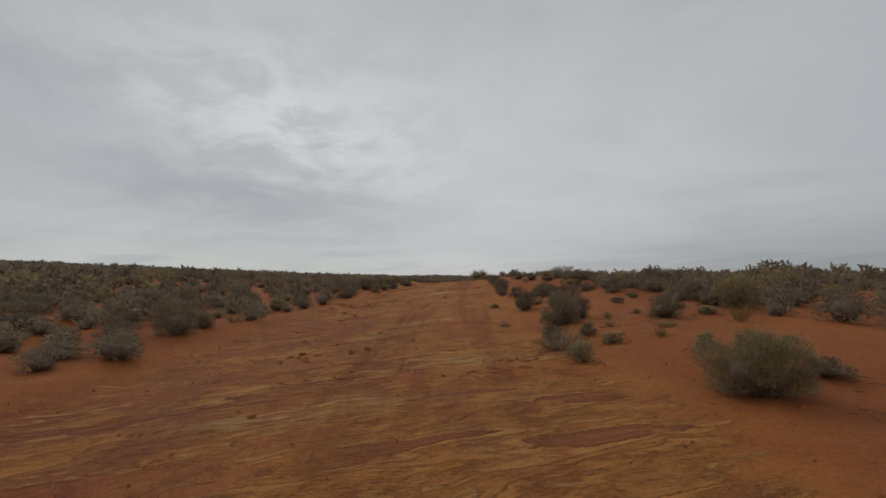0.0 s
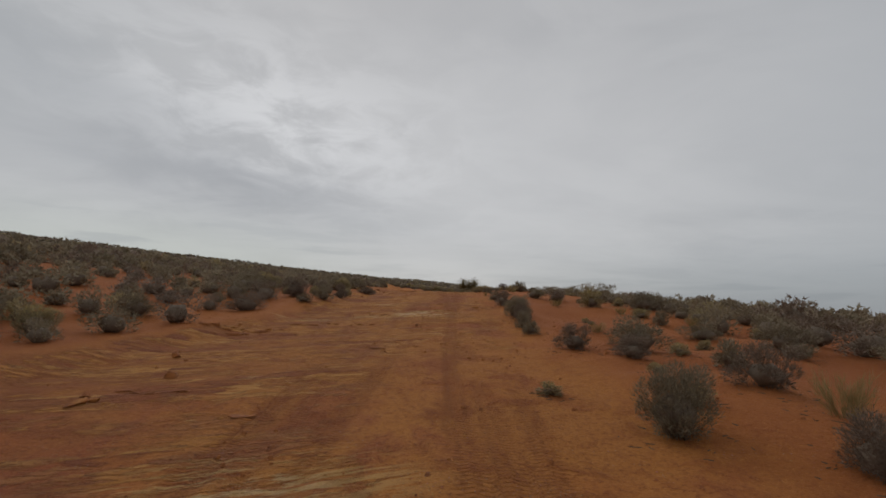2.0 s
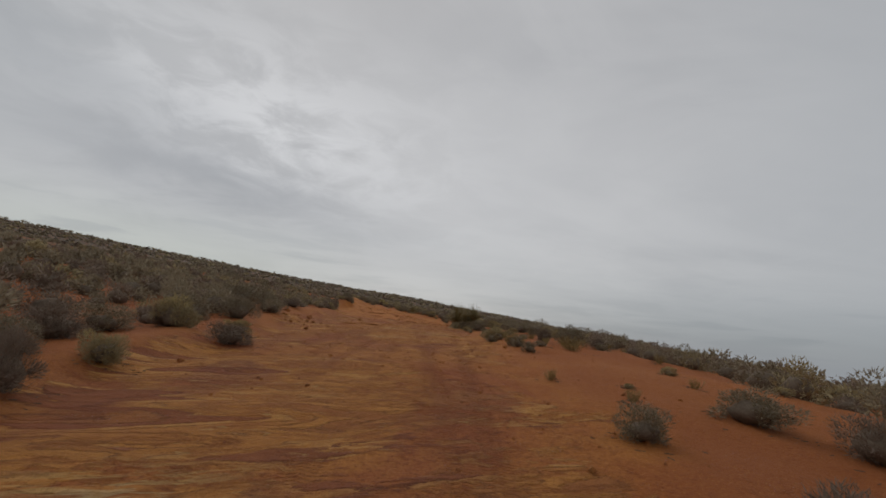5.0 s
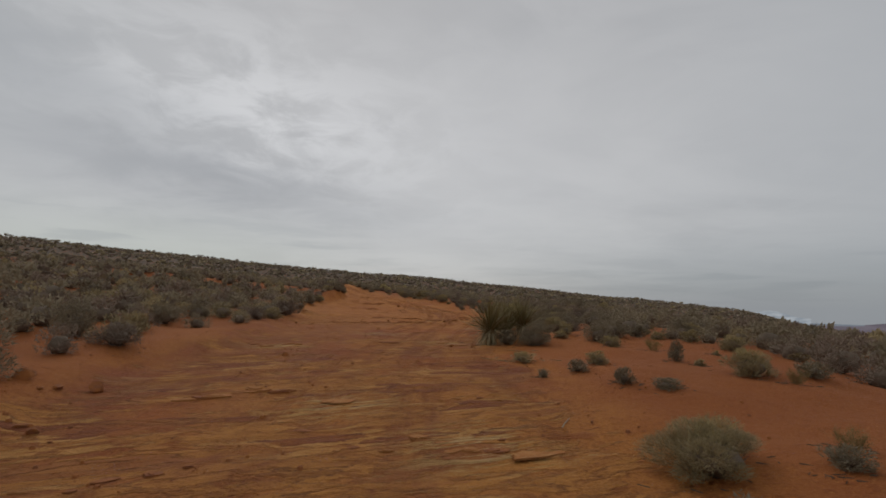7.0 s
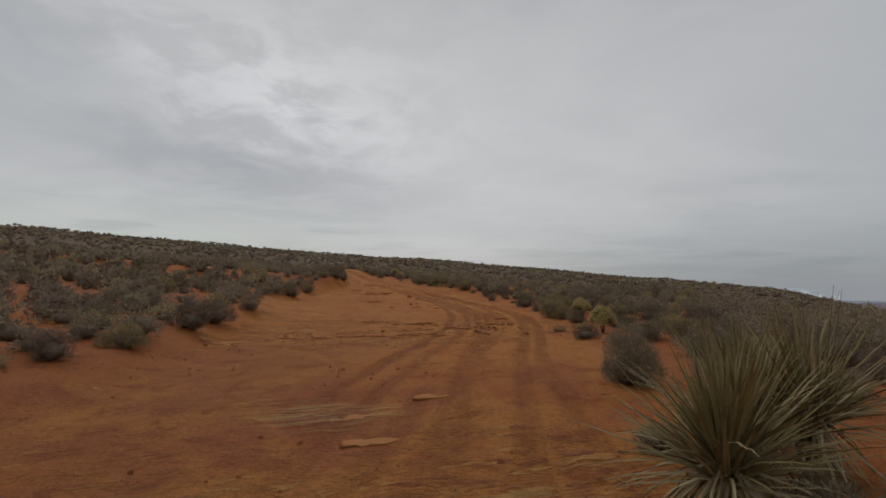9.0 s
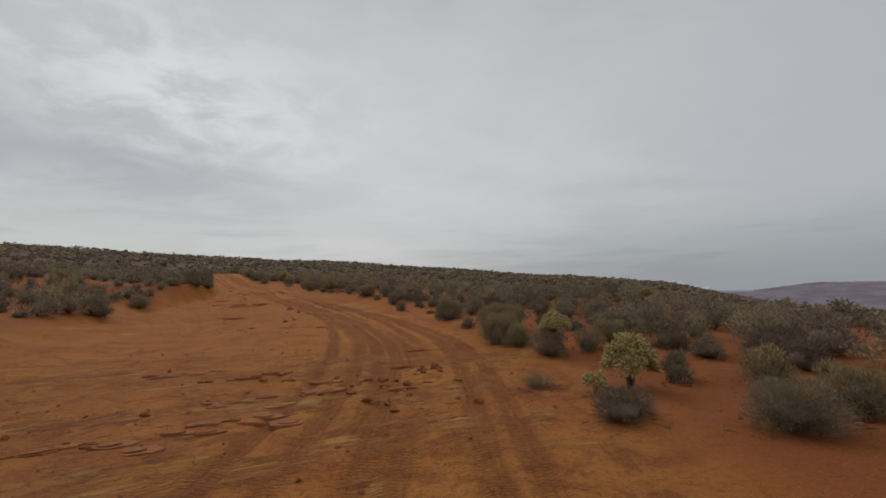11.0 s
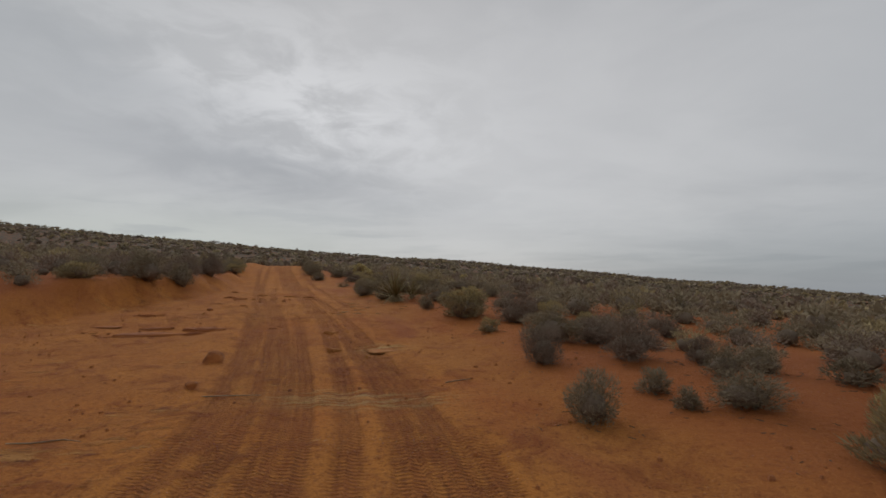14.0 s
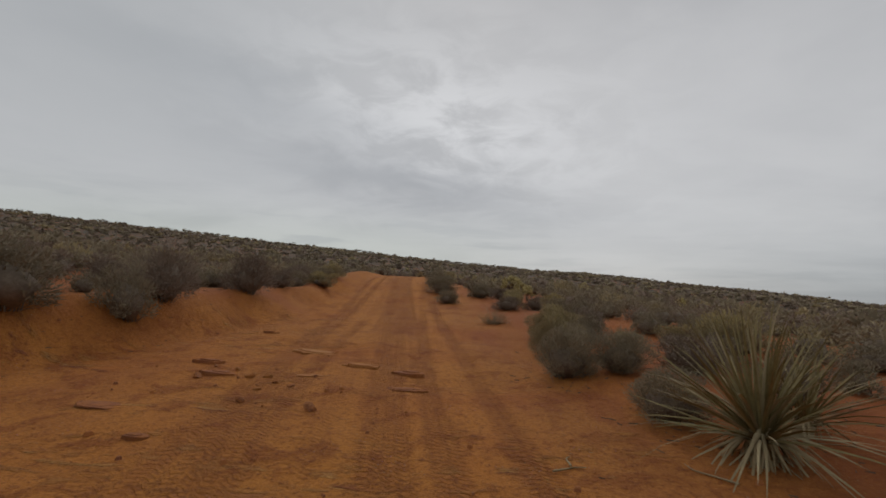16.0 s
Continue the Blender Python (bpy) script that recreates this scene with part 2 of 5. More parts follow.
    height = n.math("ADD", height, n.math("MULTIPLY", show, n.math("ADD", 0.15, n.math("MULTIPLY", n.math("MULTIPLY", edge, n.math("SUBTRACT", 1.25, n.math("SUBTRACT", level, bed))), 0.8))))
    height = n.math("ADD", height, n.math("MULTIPLY", chip, 0.35))
    height = n.math("ADD", height, n.math("MULTIPLY", clod, n.math("ADD", 0.6, n.math("MULTIPLY", damp, 0.9))))
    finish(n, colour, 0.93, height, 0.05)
    return m


def stone_material(name, dark, light, crust):
    m, n = material(name)
    at = n.add("ShaderNodeTexCoord").outputs["Object"]
    pick = n.add("ShaderNodeObjectInfo").outputs["Random"]
    beds = n.noise(n.stretch(at, (1.0, 2.0, 14.0)), 2.5, 5, 0.6, 0.4)
    spots, grain = n.noise(at, 5.0, 6, 0.65), n.noise(at, 42.0, 4, 0.6)
    colour = n.mix(n.ramp(beds, 0.35, 0.65), dark, light)
    colour = n.mix(n.math("MULTIPLY", n.ramp(spots, 0.5, 0.68), n.math("MULTIPLY", pick, 0.8)), colour, crust)
    colour = n.mix(n.math("MULTIPLY", n.ramp(grain, 0.5, 0.75), 0.35), colour, (0.33, 0.10, 0.03))
    dust = n.noise(at, 1.7, 4, 0.6)
    colour = n.mix(n.math("MULTIPLY", n.ramp(dust, 0.38, 0.58), 0.75), colour, (0.38, 0.135, 0.035))
    finish(n, colour, 0.88, n.math("ADD", n.math("MULTIPLY", spots, 0.7), n.math("MULTIPLY", grain, 0.3)), 0.03)
    return m


def leaf_material(name, a, b, dry=(0.2, 0.15, 0.08), dry_part=0.25, rough=0.75):
    m, n = material(name)
    one = n.add("ShaderNodeNewGeometry").outputs["Random Per Island"]
    plant = n.add("ShaderNodeObjectInfo").outputs["Random"]
    tone = n.add("ShaderNodeAttribute", attr="tone").outputs["Fac"]
    blend = n.math("MINIMUM", 1.0, n.math("ADD", n.math("MULTIPLY", one, 0.3), n.math("ADD", n.math("MULTIPLY", plant, 0.55), n.math("MULTIPLY", tone, 0.75))))
    colour = n.mix(blend, a, b)
    colour = n.mix(n.math("MULTIPLY", n.ramp(one, 1 - dry_part, 1.0), 0.55), colour, dry)
    top = n.add("ShaderNodeBsdfPrincipled", {"Base Color": colour, "Roughness": rough, "Specular IOR Level": 0.15})
    glow = n.add("ShaderNodeBsdfTranslucent", {"Color": colour})
    both = n.add("ShaderNodeMixShader", {0: 0.14, 1: top.outputs[0], 2: glow.outputs[0]})
    n.tree.links.new(both.outputs[0], n.add("ShaderNodeOutputMaterial").inputs[0])
    return m


def plain_material(name, colour, other, scale=8.0, rough=0.85):
    m, n = material(name)
    at = n.add("ShaderNodeTexCoord").outputs["Object"]
    streak = n.noise(at, scale, 5, 0.65)
    c = n.mix(n.ramp(streak, 0.3, 0.7), colour, other)
    c = n.mix(n.math("MULTIPLY", n.add("ShaderNodeObjectInfo").outputs["Random"], 0.35), c, other)
    finish(n, c, rough, n.noise(at, scale * 5, 3), 0.004)
    return m


# far ridges glow evenly, with the haze put into their colour
def hazed_glow_material(name, colour, other, scale):
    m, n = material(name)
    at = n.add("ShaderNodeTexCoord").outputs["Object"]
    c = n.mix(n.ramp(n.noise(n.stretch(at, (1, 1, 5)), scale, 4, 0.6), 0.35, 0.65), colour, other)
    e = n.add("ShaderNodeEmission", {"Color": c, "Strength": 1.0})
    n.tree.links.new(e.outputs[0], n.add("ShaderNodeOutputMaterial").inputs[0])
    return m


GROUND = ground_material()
SLAB = stone_material("bedded_sandstone", (0.215, 0.078, 0.042), (0.31, 0.113, 0.044), (0.38, 0.17, 0.065))
PALE_SLAB = stone_material("pale_sandstone", (0.36, 0.142, 0.042), (0.44, 0.20, 0.062), (0.50, 0.30, 0.13))
ROCK = stone_material("red_rock", (0.20, 0.075, 0.04), (0.34, 0.14, 0.06), (0.42, 0.25, 0.13))
GREY_TWIG = leaf_material("purple_grey_twigs", (0.152, 0.111, 0.083), (0.262, 0.196, 0.147), (0.29, 0.218, 0.156))
GOLD = leaf_material("straw_gold_tips", (0.34, 0.265, 0.115), (0.47, 0.37, 0.165), (0.40, 0.31, 0.15))
SAGE = leaf_material("grey_sage_leaves", (0.170, 0.136, 0.090), (0.31, 0.252, 0.165), (0.28, 0.212, 0.135))
RABBIT = leaf_material("yellow_olive_brush", (0.24, 0.19, 0.106), (0.385, 0.305, 0.165), (0.40, 0.315, 0.175), 0.3)
# stems and bush cores share this tone; in the cores it paints inner shade
TWIG_AND_SHADE = plain_material("twigs_and_inner_shade", (0.11, 0.083, 0.06), (0.20, 0.152, 0.11), 22.0)
BLEACHED = plain_material("bleached_twigs", (0.235, 0.178, 0.118), (0.37, 0.29, 0.20), 14.0)
STRAW = leaf_material("dry_grass", (0.24, 0.17, 0.075), (0.38, 0.28, 0.12), (0.16, 0.13, 0.06))
BLADE = plain_material("yucca_blade", (0.15, 0.120, 0.05), (0.265, 0.208, 0.092), 5.0, 0.85)
DEAD_BLADE = plain_material("dead_yucca_blade", (0.25, 0.195, 0.105), (0.38, 0.305, 0.175), 5.0)
JOINT = plain_material("cholla_joint", (0.24, 0.182, 0.065), (0.36, 0.28, 0.11), 9.0)
SPINE = plain_material("cholla_spines", (0.64, 0.53, 0.235), (0.76, 0.66, 0.34), 5.0)
WOOD = plain_material("dark_cholla_wood", (0.07, 0.05, 0.035), (0.14, 0.10, 0.07), 12.0)
MESA = hazed_glow_material("hazed_mesa_glow", (0.125, 0.108, 0.13), (0.165, 0.145, 0.172), 0.01)
RANGE_ROCK = hazed_glow_material("hazed_range_glow", (0.16, 0.185, 0.225), (0.20, 0.225, 0.26), 0.004)
SNOW = hazed_glow_material("hazed_snow_glow", (0.27, 0.305, 0.345), (0.42, 0.45, 0.48), 0.012)


# ---- lie of the land ----
ROAD_Y = (-40, 0, 3.6, 6.8, 9.7, 12.5, 15, 17.6, 20.4, 23.2, 25.7, 27.5, 30.2, 33, 38.6, 43.3, 46.6, 49.7, 54.5, 58, 61, 65, 69.6, 73, 76.7, 80.5, 84, 87.5, 91.1, 94.6, 97.7, 100.2, 104.5, 110, 117, 124, 135, 150)
ROAD_Z = (-2.3, -0.05, 0.17, 0.45, 0.65, 0.81, 1.04, 1.31, 1.57, 1.75, 1.95, 2.15, 2.5, 2.8, 3.38, 3.6, 3.8, 3.95, 4.1, 4.2, 4.3, 4.32, 4.31, 4.4, 4.53, 4.59, 4.58, 4.66, 4.85, 5.1, 5.35, 5.68, 6.0, 6.35, 6.75, 7.2, 7.7, 8.6)
LINE_Y = (-41.5, 10.4, 20.9, 32, 38.8, 46.1, 54.5, 59.8, 65.1, 69.6, 73, 76.7, 80.4, 84.1, 87.6, 91.1, 94.7, 97.7, 100.7, 104.7, 109.7, 116.7, 123.7, 134.7, 154.7)
LINE_X = (0, 0.02, 0.28, 0.68, 0.92, 1.33, 1.54, 2.25, 2.97, 3.87, 4.44, 4.73, 4.55, 4.29, 3.81, 2.95, 1.64, 0.6, -0.8, -2.5, -4.5, -7.2, -9.9, -12.9, -16.9)
LEFT_Y = (-41.5, 8.3, 16.7, 23, 28.6, 34.3, 43, 51.3, 57.7, 64.1, 70.2, 84.5, 90.6, 96.7, 102.7, 108.7, 116.7, 129.7)
LEFT_D = (-6.5, -6.8, -6.9, -6.2, -5.0, -4.3, -4.7, -5.2, -5.8, -6.3, -9.2, -12.0, -11.2, -8.6, -5.5, -3.6, -3.0, -2.6)
RIGHT_Y = (-41.5, 6.2, 12.5, 20.9, 25.2, 32, 48.2, 57.7, 66.2, 76.4, 84.5, 90.6, 96.7, 102.7, 108.7, 129.7)
RIGHT_D = (2.3, 2.0, 1.8, 1.9, 1.4, 1.7, 1.7, 1.5, 1.8, 2.0, 2.2, 2.2, 2.4, 2.4, 2.2, 2.0)
BANK_Y = (-41.5, 20.9, 32, 64.1, 94.7, 99.7, 112.7, 129.7)
BANK_H = (0.3, 0.3, 0.28, 0.3, 0.4, 1.05, 0.7, 0.35)


def glide(v, ys, zs):
    """A smooth curve through the table, averaged over a few metres."""
    v = np.asarray(v, float)
    return sum(np.interp(v + o, ys, zs) for o in (-2.0, -1.2, -0.4, 0.4, 1.2, 2.0)) / 6


def step(v, a, b):
    u = np.clip((np.asarray(v, float) - a) / (b - a), 0, 1)
    return u * u * (3 - 2 * u)


def lattice(ix, iy, seed):
    h = (ix.astype(np.int64) * 374761393 + iy.astype(np.int64) * 668265263 + seed * 1442695041) & 0xFFFFFFFF
    h = ((h ^ (h >> 13)) * 1274126177) & 0xFFFFFFFF
    return ((h ^ (h >> 16)) & 0xFFFF) / 65535.0


def ripple(x, y, size, seed=0):
    """Value noise from -1 to 1 with features of the given size in metres."""
    x, y = np.asarray(x, float) / size, np.asarray(y, float) / size
    ix, iy = np.floor(x), np.floor(y)
    fx, fy = x - ix, y - iy
    fx, fy = fx * fx * (3 - 2 * fx), fy * fy * (3 - 2 * fy)
    a, b = lattice(ix, iy, seed), lattice(ix + 1, iy, seed)
    c, d = lattice(ix, iy + 1, seed), lattice(ix + 1, iy + 1, seed)
    return 2 * ((a * (1 - fx) + b * fx) * (1 - fy) + (c * (1 - fx) + d * fx) * fy) - 1


def aside(x, y):
    """Metres to the right of the driven line."""
    return np.asarray(x, float) - glide(y, LINE_Y, LINE_X)


def off_road(x, y):
    """0 on the track, 1 in the brush, with a wavy margin."""
    d = aside(x, y) + 0.35 * ripple(x, y, 1.7, 5) + 0.15 * ripple(x, y, 0.5, 6)
    left, right = glide(y, LEFT_Y, LEFT_D), glide(y, RIGHT_Y, RIGHT_D)
    return np.maximum(np.maximum(step(left - d, -0.3, 0.9), step(d - right, -0.2, 1.6)), step(np.asarray(y, float), 128, 131))


def land(x, y):
    """Height of the ground without ruts and ledges."""
    x, y = np.asarray(x, float), np.asarray(y, float)
    d = aside(x, y)
    z = glide(y, ROAD_Y, ROAD_Z)
    z = z + np.clip(d, -7, 0) * 0.04 * (1 - step(y, 42, 60))
    left, right = glide(y, LEFT_Y, LEFT_D), glide(y, RIGHT_Y, RIGHT_D)
    wave = 0.3 * ripple(x, y, 1.9, 7)
    z = z + np.interp(y, BANK_Y, BANK_H) * step(left - d + wave, -0.5, 0.9) + 0.16 * step(d - right + wave, -0.2, 2.5)
    wild = np.maximum(step(left - d, 0, 2), step(d - right, 0, 2))
    z = z + wild * (0.10 * ripple(x, y, 2.6, 1) + 0.05 * ripple(x, y, 0.9, 2)) + 0.03 * ripple(x, y, 1.3, 3)
    z = z + 0.7 * np.exp(-((x - 16.5) ** 2 + (y - 87.5) ** 2) / 20)
    z = z + 1.05 * step(y, 110, 127) * (1 - 0.8 * step(y, 129, 142)) * (1 - step(d, 0.5, 5.5)) * (0.3 + 0.7 * step(d, -6, -2.2))
    z = z - 0.6 * step(d, 6.5, 12) * step(y, 27, 35) * (1 - step(y, 50, 62))
    go_l, go_r, ahead = np.maximum(0, -d - 8), np.maximum(0, d - 8 - 9 * (1 - step(y, 40, 62))), np.maximum(0, y - 150)
    far = np.sqrt((y - 60) ** 2 + x * x)
    keep = np.where(far > 300, (300 / np.maximum(far, 1)) ** 2, 1.0)
    up = 0.068 * ahead + 0.085 * go_l + 0.018 * go_l * step(go_l, 60, 260)
    down = 0.12 * np.minimum(np.maximum(0, d - 25 - 0.7 * np.maximum(0, y - 60)), 900) + 170 * (1 - np.exp(-0.082 * go_r / 170))
    return z + up * keep - down + step(far, 60, 160) * (0.5 * ripple(x, y, 31, 8) + 0.3 * ripple(x, y, 12, 9))


# ---- the ground: one sheet from the track to the skyline ----
TRACKS = ((-2.2, 0.0), (-1.8, 1.3), (-1.42, 2.1), (-1.0, 3.3), (-0.62, 4.0), (-0.25, 5.2), (0.12, 6.1), (0.5, 0.7), (0.85, 2.9), (1.2, 4.6))


def ruts(d, y):
    """Print mask, place across the print, and depth of the wheel tracks."""
    mask, across, best = np.zeros_like(d), np.zeros_like(d), np.full_like(d, 9.0)
    for offset, phase in TRACKS:
        centre = offset + (0.16 + 0.25 * (1 - step(y, 60, 76))) * np.sin(y * 0.085 + phase) + 0.08 * np.sin(y * 0.23 + 2 * phase)
        used = step(np.sin(y * 0.1 + phase * 1.7) + 0.25 + 0.7 * step(y, 70, 78) + 0.5 * ripple(y, offset * 9, 1.5, 14), -0.3, 0.4) * (0.5 + 0.5 * step(y, 64, 74) * (1 - step(y, 94, 99)))
        if offset < -2:
            used = np.maximum(step(y, 4, 9) * (1 - step(y, 18, 24)), step(y, 59, 66) * (1 - step(y, 97, 102)))
        u = (d - centre) / 0.15
        near = np.abs(u) < best
        across = np.where(near, u, across)
        best = np.where(near, np.abs(u), best)
        mask = np.maximum(mask, used * (1 - step(np.abs(u), 0.75, 1.25)))
    return mask, across


ZONE_Y = (-42, -5, 3, 13, 16, 22, 24, 37, 40, 43, 56, 60, 65, 68, 75, 78, 82, 91, 99, 101, 108, 113, 145)
ZONE_L = (0.6, 0.7, 0.9, 0.8, 0.7, 0.75, 1.0, 1.0, 0.75, 0.8, 0.85, 0.45, 0.3, 0.7, 0.75, 0.3, 0.45, 0.5, 0.45, 0.6, 0.55, 0.2, 0.0)
ZONE_R = (0.6, 0.8, 0.95, 0.8, 0.25, 0.1, 0.75, 0.7, 0.6, 0.85, 0.9, 0.5, 0.2, 0.55, 0.7, 0.05, 0.0, 0.25, 0.1, 0.45, 0.35, 0.1, 0.0)


def bedrock(x, y):
    """How far the sandstone shows through the sand."""
    d = aside(x, y)
    side = step(d, -1.6, 0.4)
    zone = np.interp(y, ZONE_Y, ZONE_L) * (1 - side) + np.interp(y, ZONE_Y, ZONE_R) * side
    u, v = x * 0.976 + y * 0.217, y * 0.976 - x * 0.217
    streak = 0.5 + 0.5 * (0.6 * ripple(u / 3.2, v, 0.75, 11) + 0.4 * ripple(u / 2.5, v, 0.32, 12))
    return np.clip(zone * (0.2 + 0.9 * streak), 0, 1) * (1 - off_road(x, y))


CRUSTS = ((0.1, 29.7, 1.35, 1.25), (-1.5, 29.1, 0.9, 0.5), (-1.4, 33.1, 0.9, 0.7), (-3.4, 28.7, 1.3, 0.35), (-1.7, 14.9, 1.0, 0.5), (-2.4, 6.6, 1.2, 0.4),
          (-1.4, 7.1, 0.8, 0.5), (0.1, 9.7, 1.2, 0.6), (-1.1, 16.6, 1.3, 0.7), (0.3, 60.8, 1.0, 0.6), (2.2, 58.2, 0.7, 0.6), (-2.4, 57.2, 1.0, 0.5),
          (0.3, 50.6, 0.9, 0.8), (2.0, 48.7, 0.9, 0.8), (0.0, 45.6, 0.9, 0.7), (1.9, 71.3, 1.1, 0.3), (2.7, 94.5, 0.6, 0.5), (2.9, 91.0, 1.4, 0.5))


def pale_crust(x, y):
    """Where pale beds lie bare and scoured."""
    out = np.zeros_like(x)
    for k, (cx, cy, wide, deep) in enumerate(CRUSTS):
        out = np.maximum(out, (0.8 if k else 1.0) * np.exp(-(((x - cx) / wide) ** 2 + ((y - cy) / deep) ** 2) ** 2))
    return out


def ground_height(x, y):
    d = aside(x, y)
    z = land(x, y)
    bare = bedrock(x, y)
    u, v = x * 0.976 + y * 0.217, y * 0.976 - x * 0.217
    n = 2.2 + 2.0 * ripple(u / 3.5, v, 0.9, 21) + 0.9 * ripple(u / 2.5, v, 0.4, 22) + 0.45 * ripple(x, y, 0.33, 23)
    shelf = np.floor(n) + step(n - np.floor(n), 0.72, 1.0)
    z = z + bare * (shelf - 2.2) * 0.02
    mask, across = ruts(d, y)
    soft = (1 - 0.75 * bare) * (1 - off_road(x, y))
    z = z - mask * soft * 0.035 + soft * (0.012 * ripple(x, y, 0.3, 31) + 0.02 * ripple(x, y, 0.8, 32))
    return z


def spread(edges):
    """Grid lines from (start, end, spacing) stretches, then growing spacing outwards."""
    out = []
    for a, b, gap in edges:
        out += list(np.arange(a, b, gap))
    return out


def outward(start, end, gap, grow):
    out, at, sign = [], start, 1 if end > start else -1
    while (end - at) * sign > 0:
        out.append(at)
        at += sign * gap
        gap *= grow
    return out + [end]


def mesh_from(name, verts, faces, materials, smooth=False):
    me = bpy.data.meshes.new(name)
    me.from_pydata([tuple(v) for v in np.asarray(verts, float).tolist()], [], [tuple(q) for q in faces])
    for m in materials:
        me.materials.append(m)
    if smooth:
        me.polygons.foreach_set("use_smooth", [True] * len(me.polygons))
    me.update()
    return me


def fast_mesh(name, verts, quads, mat, smooth=False):
    """A mesh from numpy arrays of corners and quads."""
    me = bpy.data.meshes.new(name)
    side = quads.shape[1]
    me.vertices.add(len(verts))
    me.vertices.foreach_set("co", np.ascontiguousarray(verts, np.float32).ravel())
    me.loops.add(quads.size)
    me.loops.foreach_set("vertex_index", np.ascontiguousarray(quads, np.int32).ravel())
    me.polygons.add(len(quads))
    me.polygons.foreach_set("loop_start", np.arange(0, quads.size, side, dtype=np.int32))
    me.polygons.foreach_set("use_smooth", np.full(len(quads), smooth))
    me.materials.append(mat)
    me.update(calc_edges=True)
    return me


def build_ground():
    ds = outward(-10.0, -4300, 0.2, 1.16)[::-1] + spread([(-9.84, -3.0, 0.16), (-3.0, 2.0, 0.08), (2.0, 6.0, 0.16)]) + outward(6.0, 4300, 0.2, 1.16)
    ys = outward(-4.0, -400, 0.5, 1.35)[::-1] + spread([(-3.9, 117, 0.15)]) + outward(117, 4300, 0.25, 1.11)
    d, y = np.meshgrid(np.array(ds), np.array(ys))
    x = d + glide(y, LINE_Y, LINE_X)
    z = ground_height(x, y)
    rows, cols = d.shape
    k = np.arange(rows * cols).reshape(rows, cols)
    quads = np.stack([k[:-1, :-1], k[:-1, 1:], k[1:, 1:], k[1:, :-1]], -1).reshape(-1, 4)
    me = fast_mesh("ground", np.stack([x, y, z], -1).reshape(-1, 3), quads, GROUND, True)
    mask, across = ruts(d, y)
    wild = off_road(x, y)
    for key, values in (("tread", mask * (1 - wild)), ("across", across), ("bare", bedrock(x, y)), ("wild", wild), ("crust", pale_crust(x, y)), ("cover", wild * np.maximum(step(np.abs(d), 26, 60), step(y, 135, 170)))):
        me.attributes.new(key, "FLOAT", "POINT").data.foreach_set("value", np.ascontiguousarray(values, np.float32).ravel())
    layer = me.uv_layers.new(name="UVMap")
    uv = np.stack([d, y], -1).reshape(-1, 2)[quads.ravel()]
    layer.data.foreach_set("uv", np.ascontiguousarray(uv, np.float32).ravel())
    return tagged(new("ground", me), "orange desert sand track with bare sandstone ledges and tyre prints", "ground", kind="structure")


build_ground()


def ground_z(x, y):
    return float(ground_height(np.array([float(x)]), np.array([float(y)]))[0])


# ---- far distance to the right: valley rim, mesa and snowy range ----
def skyline(name, mat, radius, start, end, low, tops, seed, label):
    """A long ridge seen across the valley; tops(t) gives its crest height."""
    rnd = np.random.RandomState(seed)
    verts, faces, steps = [], [], 90
    for i in range(steps + 1):
        t = i / steps
        a = radians(start + (end - start) * t)
        crest = tops(t) + rnd.uniform(-1, 1) * 1.6
        for depth, z in ((0, low), (25, low + (crest - low) * 0.55), (40, crest), (190, crest - 4), (220, low)):
            r = radius + depth
            verts.append((math.sin(a) * r, math.cos(a) * r, z))
    for i in range(steps):
        for j in range(4):
            a = i * 5 + j
            faces.append((a, a + 5, a + 6, a + 1))
    return tagged(new(name, mesh_from(name, verts, faces, [mat])), label, "backdrop", kind="structure")


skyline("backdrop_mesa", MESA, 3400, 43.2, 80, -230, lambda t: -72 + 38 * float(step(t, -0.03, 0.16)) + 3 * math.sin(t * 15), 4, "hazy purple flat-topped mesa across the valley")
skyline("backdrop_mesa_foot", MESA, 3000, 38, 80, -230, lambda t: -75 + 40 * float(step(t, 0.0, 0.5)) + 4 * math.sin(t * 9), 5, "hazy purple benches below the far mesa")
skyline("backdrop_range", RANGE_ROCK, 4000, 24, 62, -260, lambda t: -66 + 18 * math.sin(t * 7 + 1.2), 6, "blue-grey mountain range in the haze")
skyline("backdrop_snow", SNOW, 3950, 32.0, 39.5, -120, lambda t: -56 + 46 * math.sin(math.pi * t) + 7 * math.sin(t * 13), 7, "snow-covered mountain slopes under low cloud")


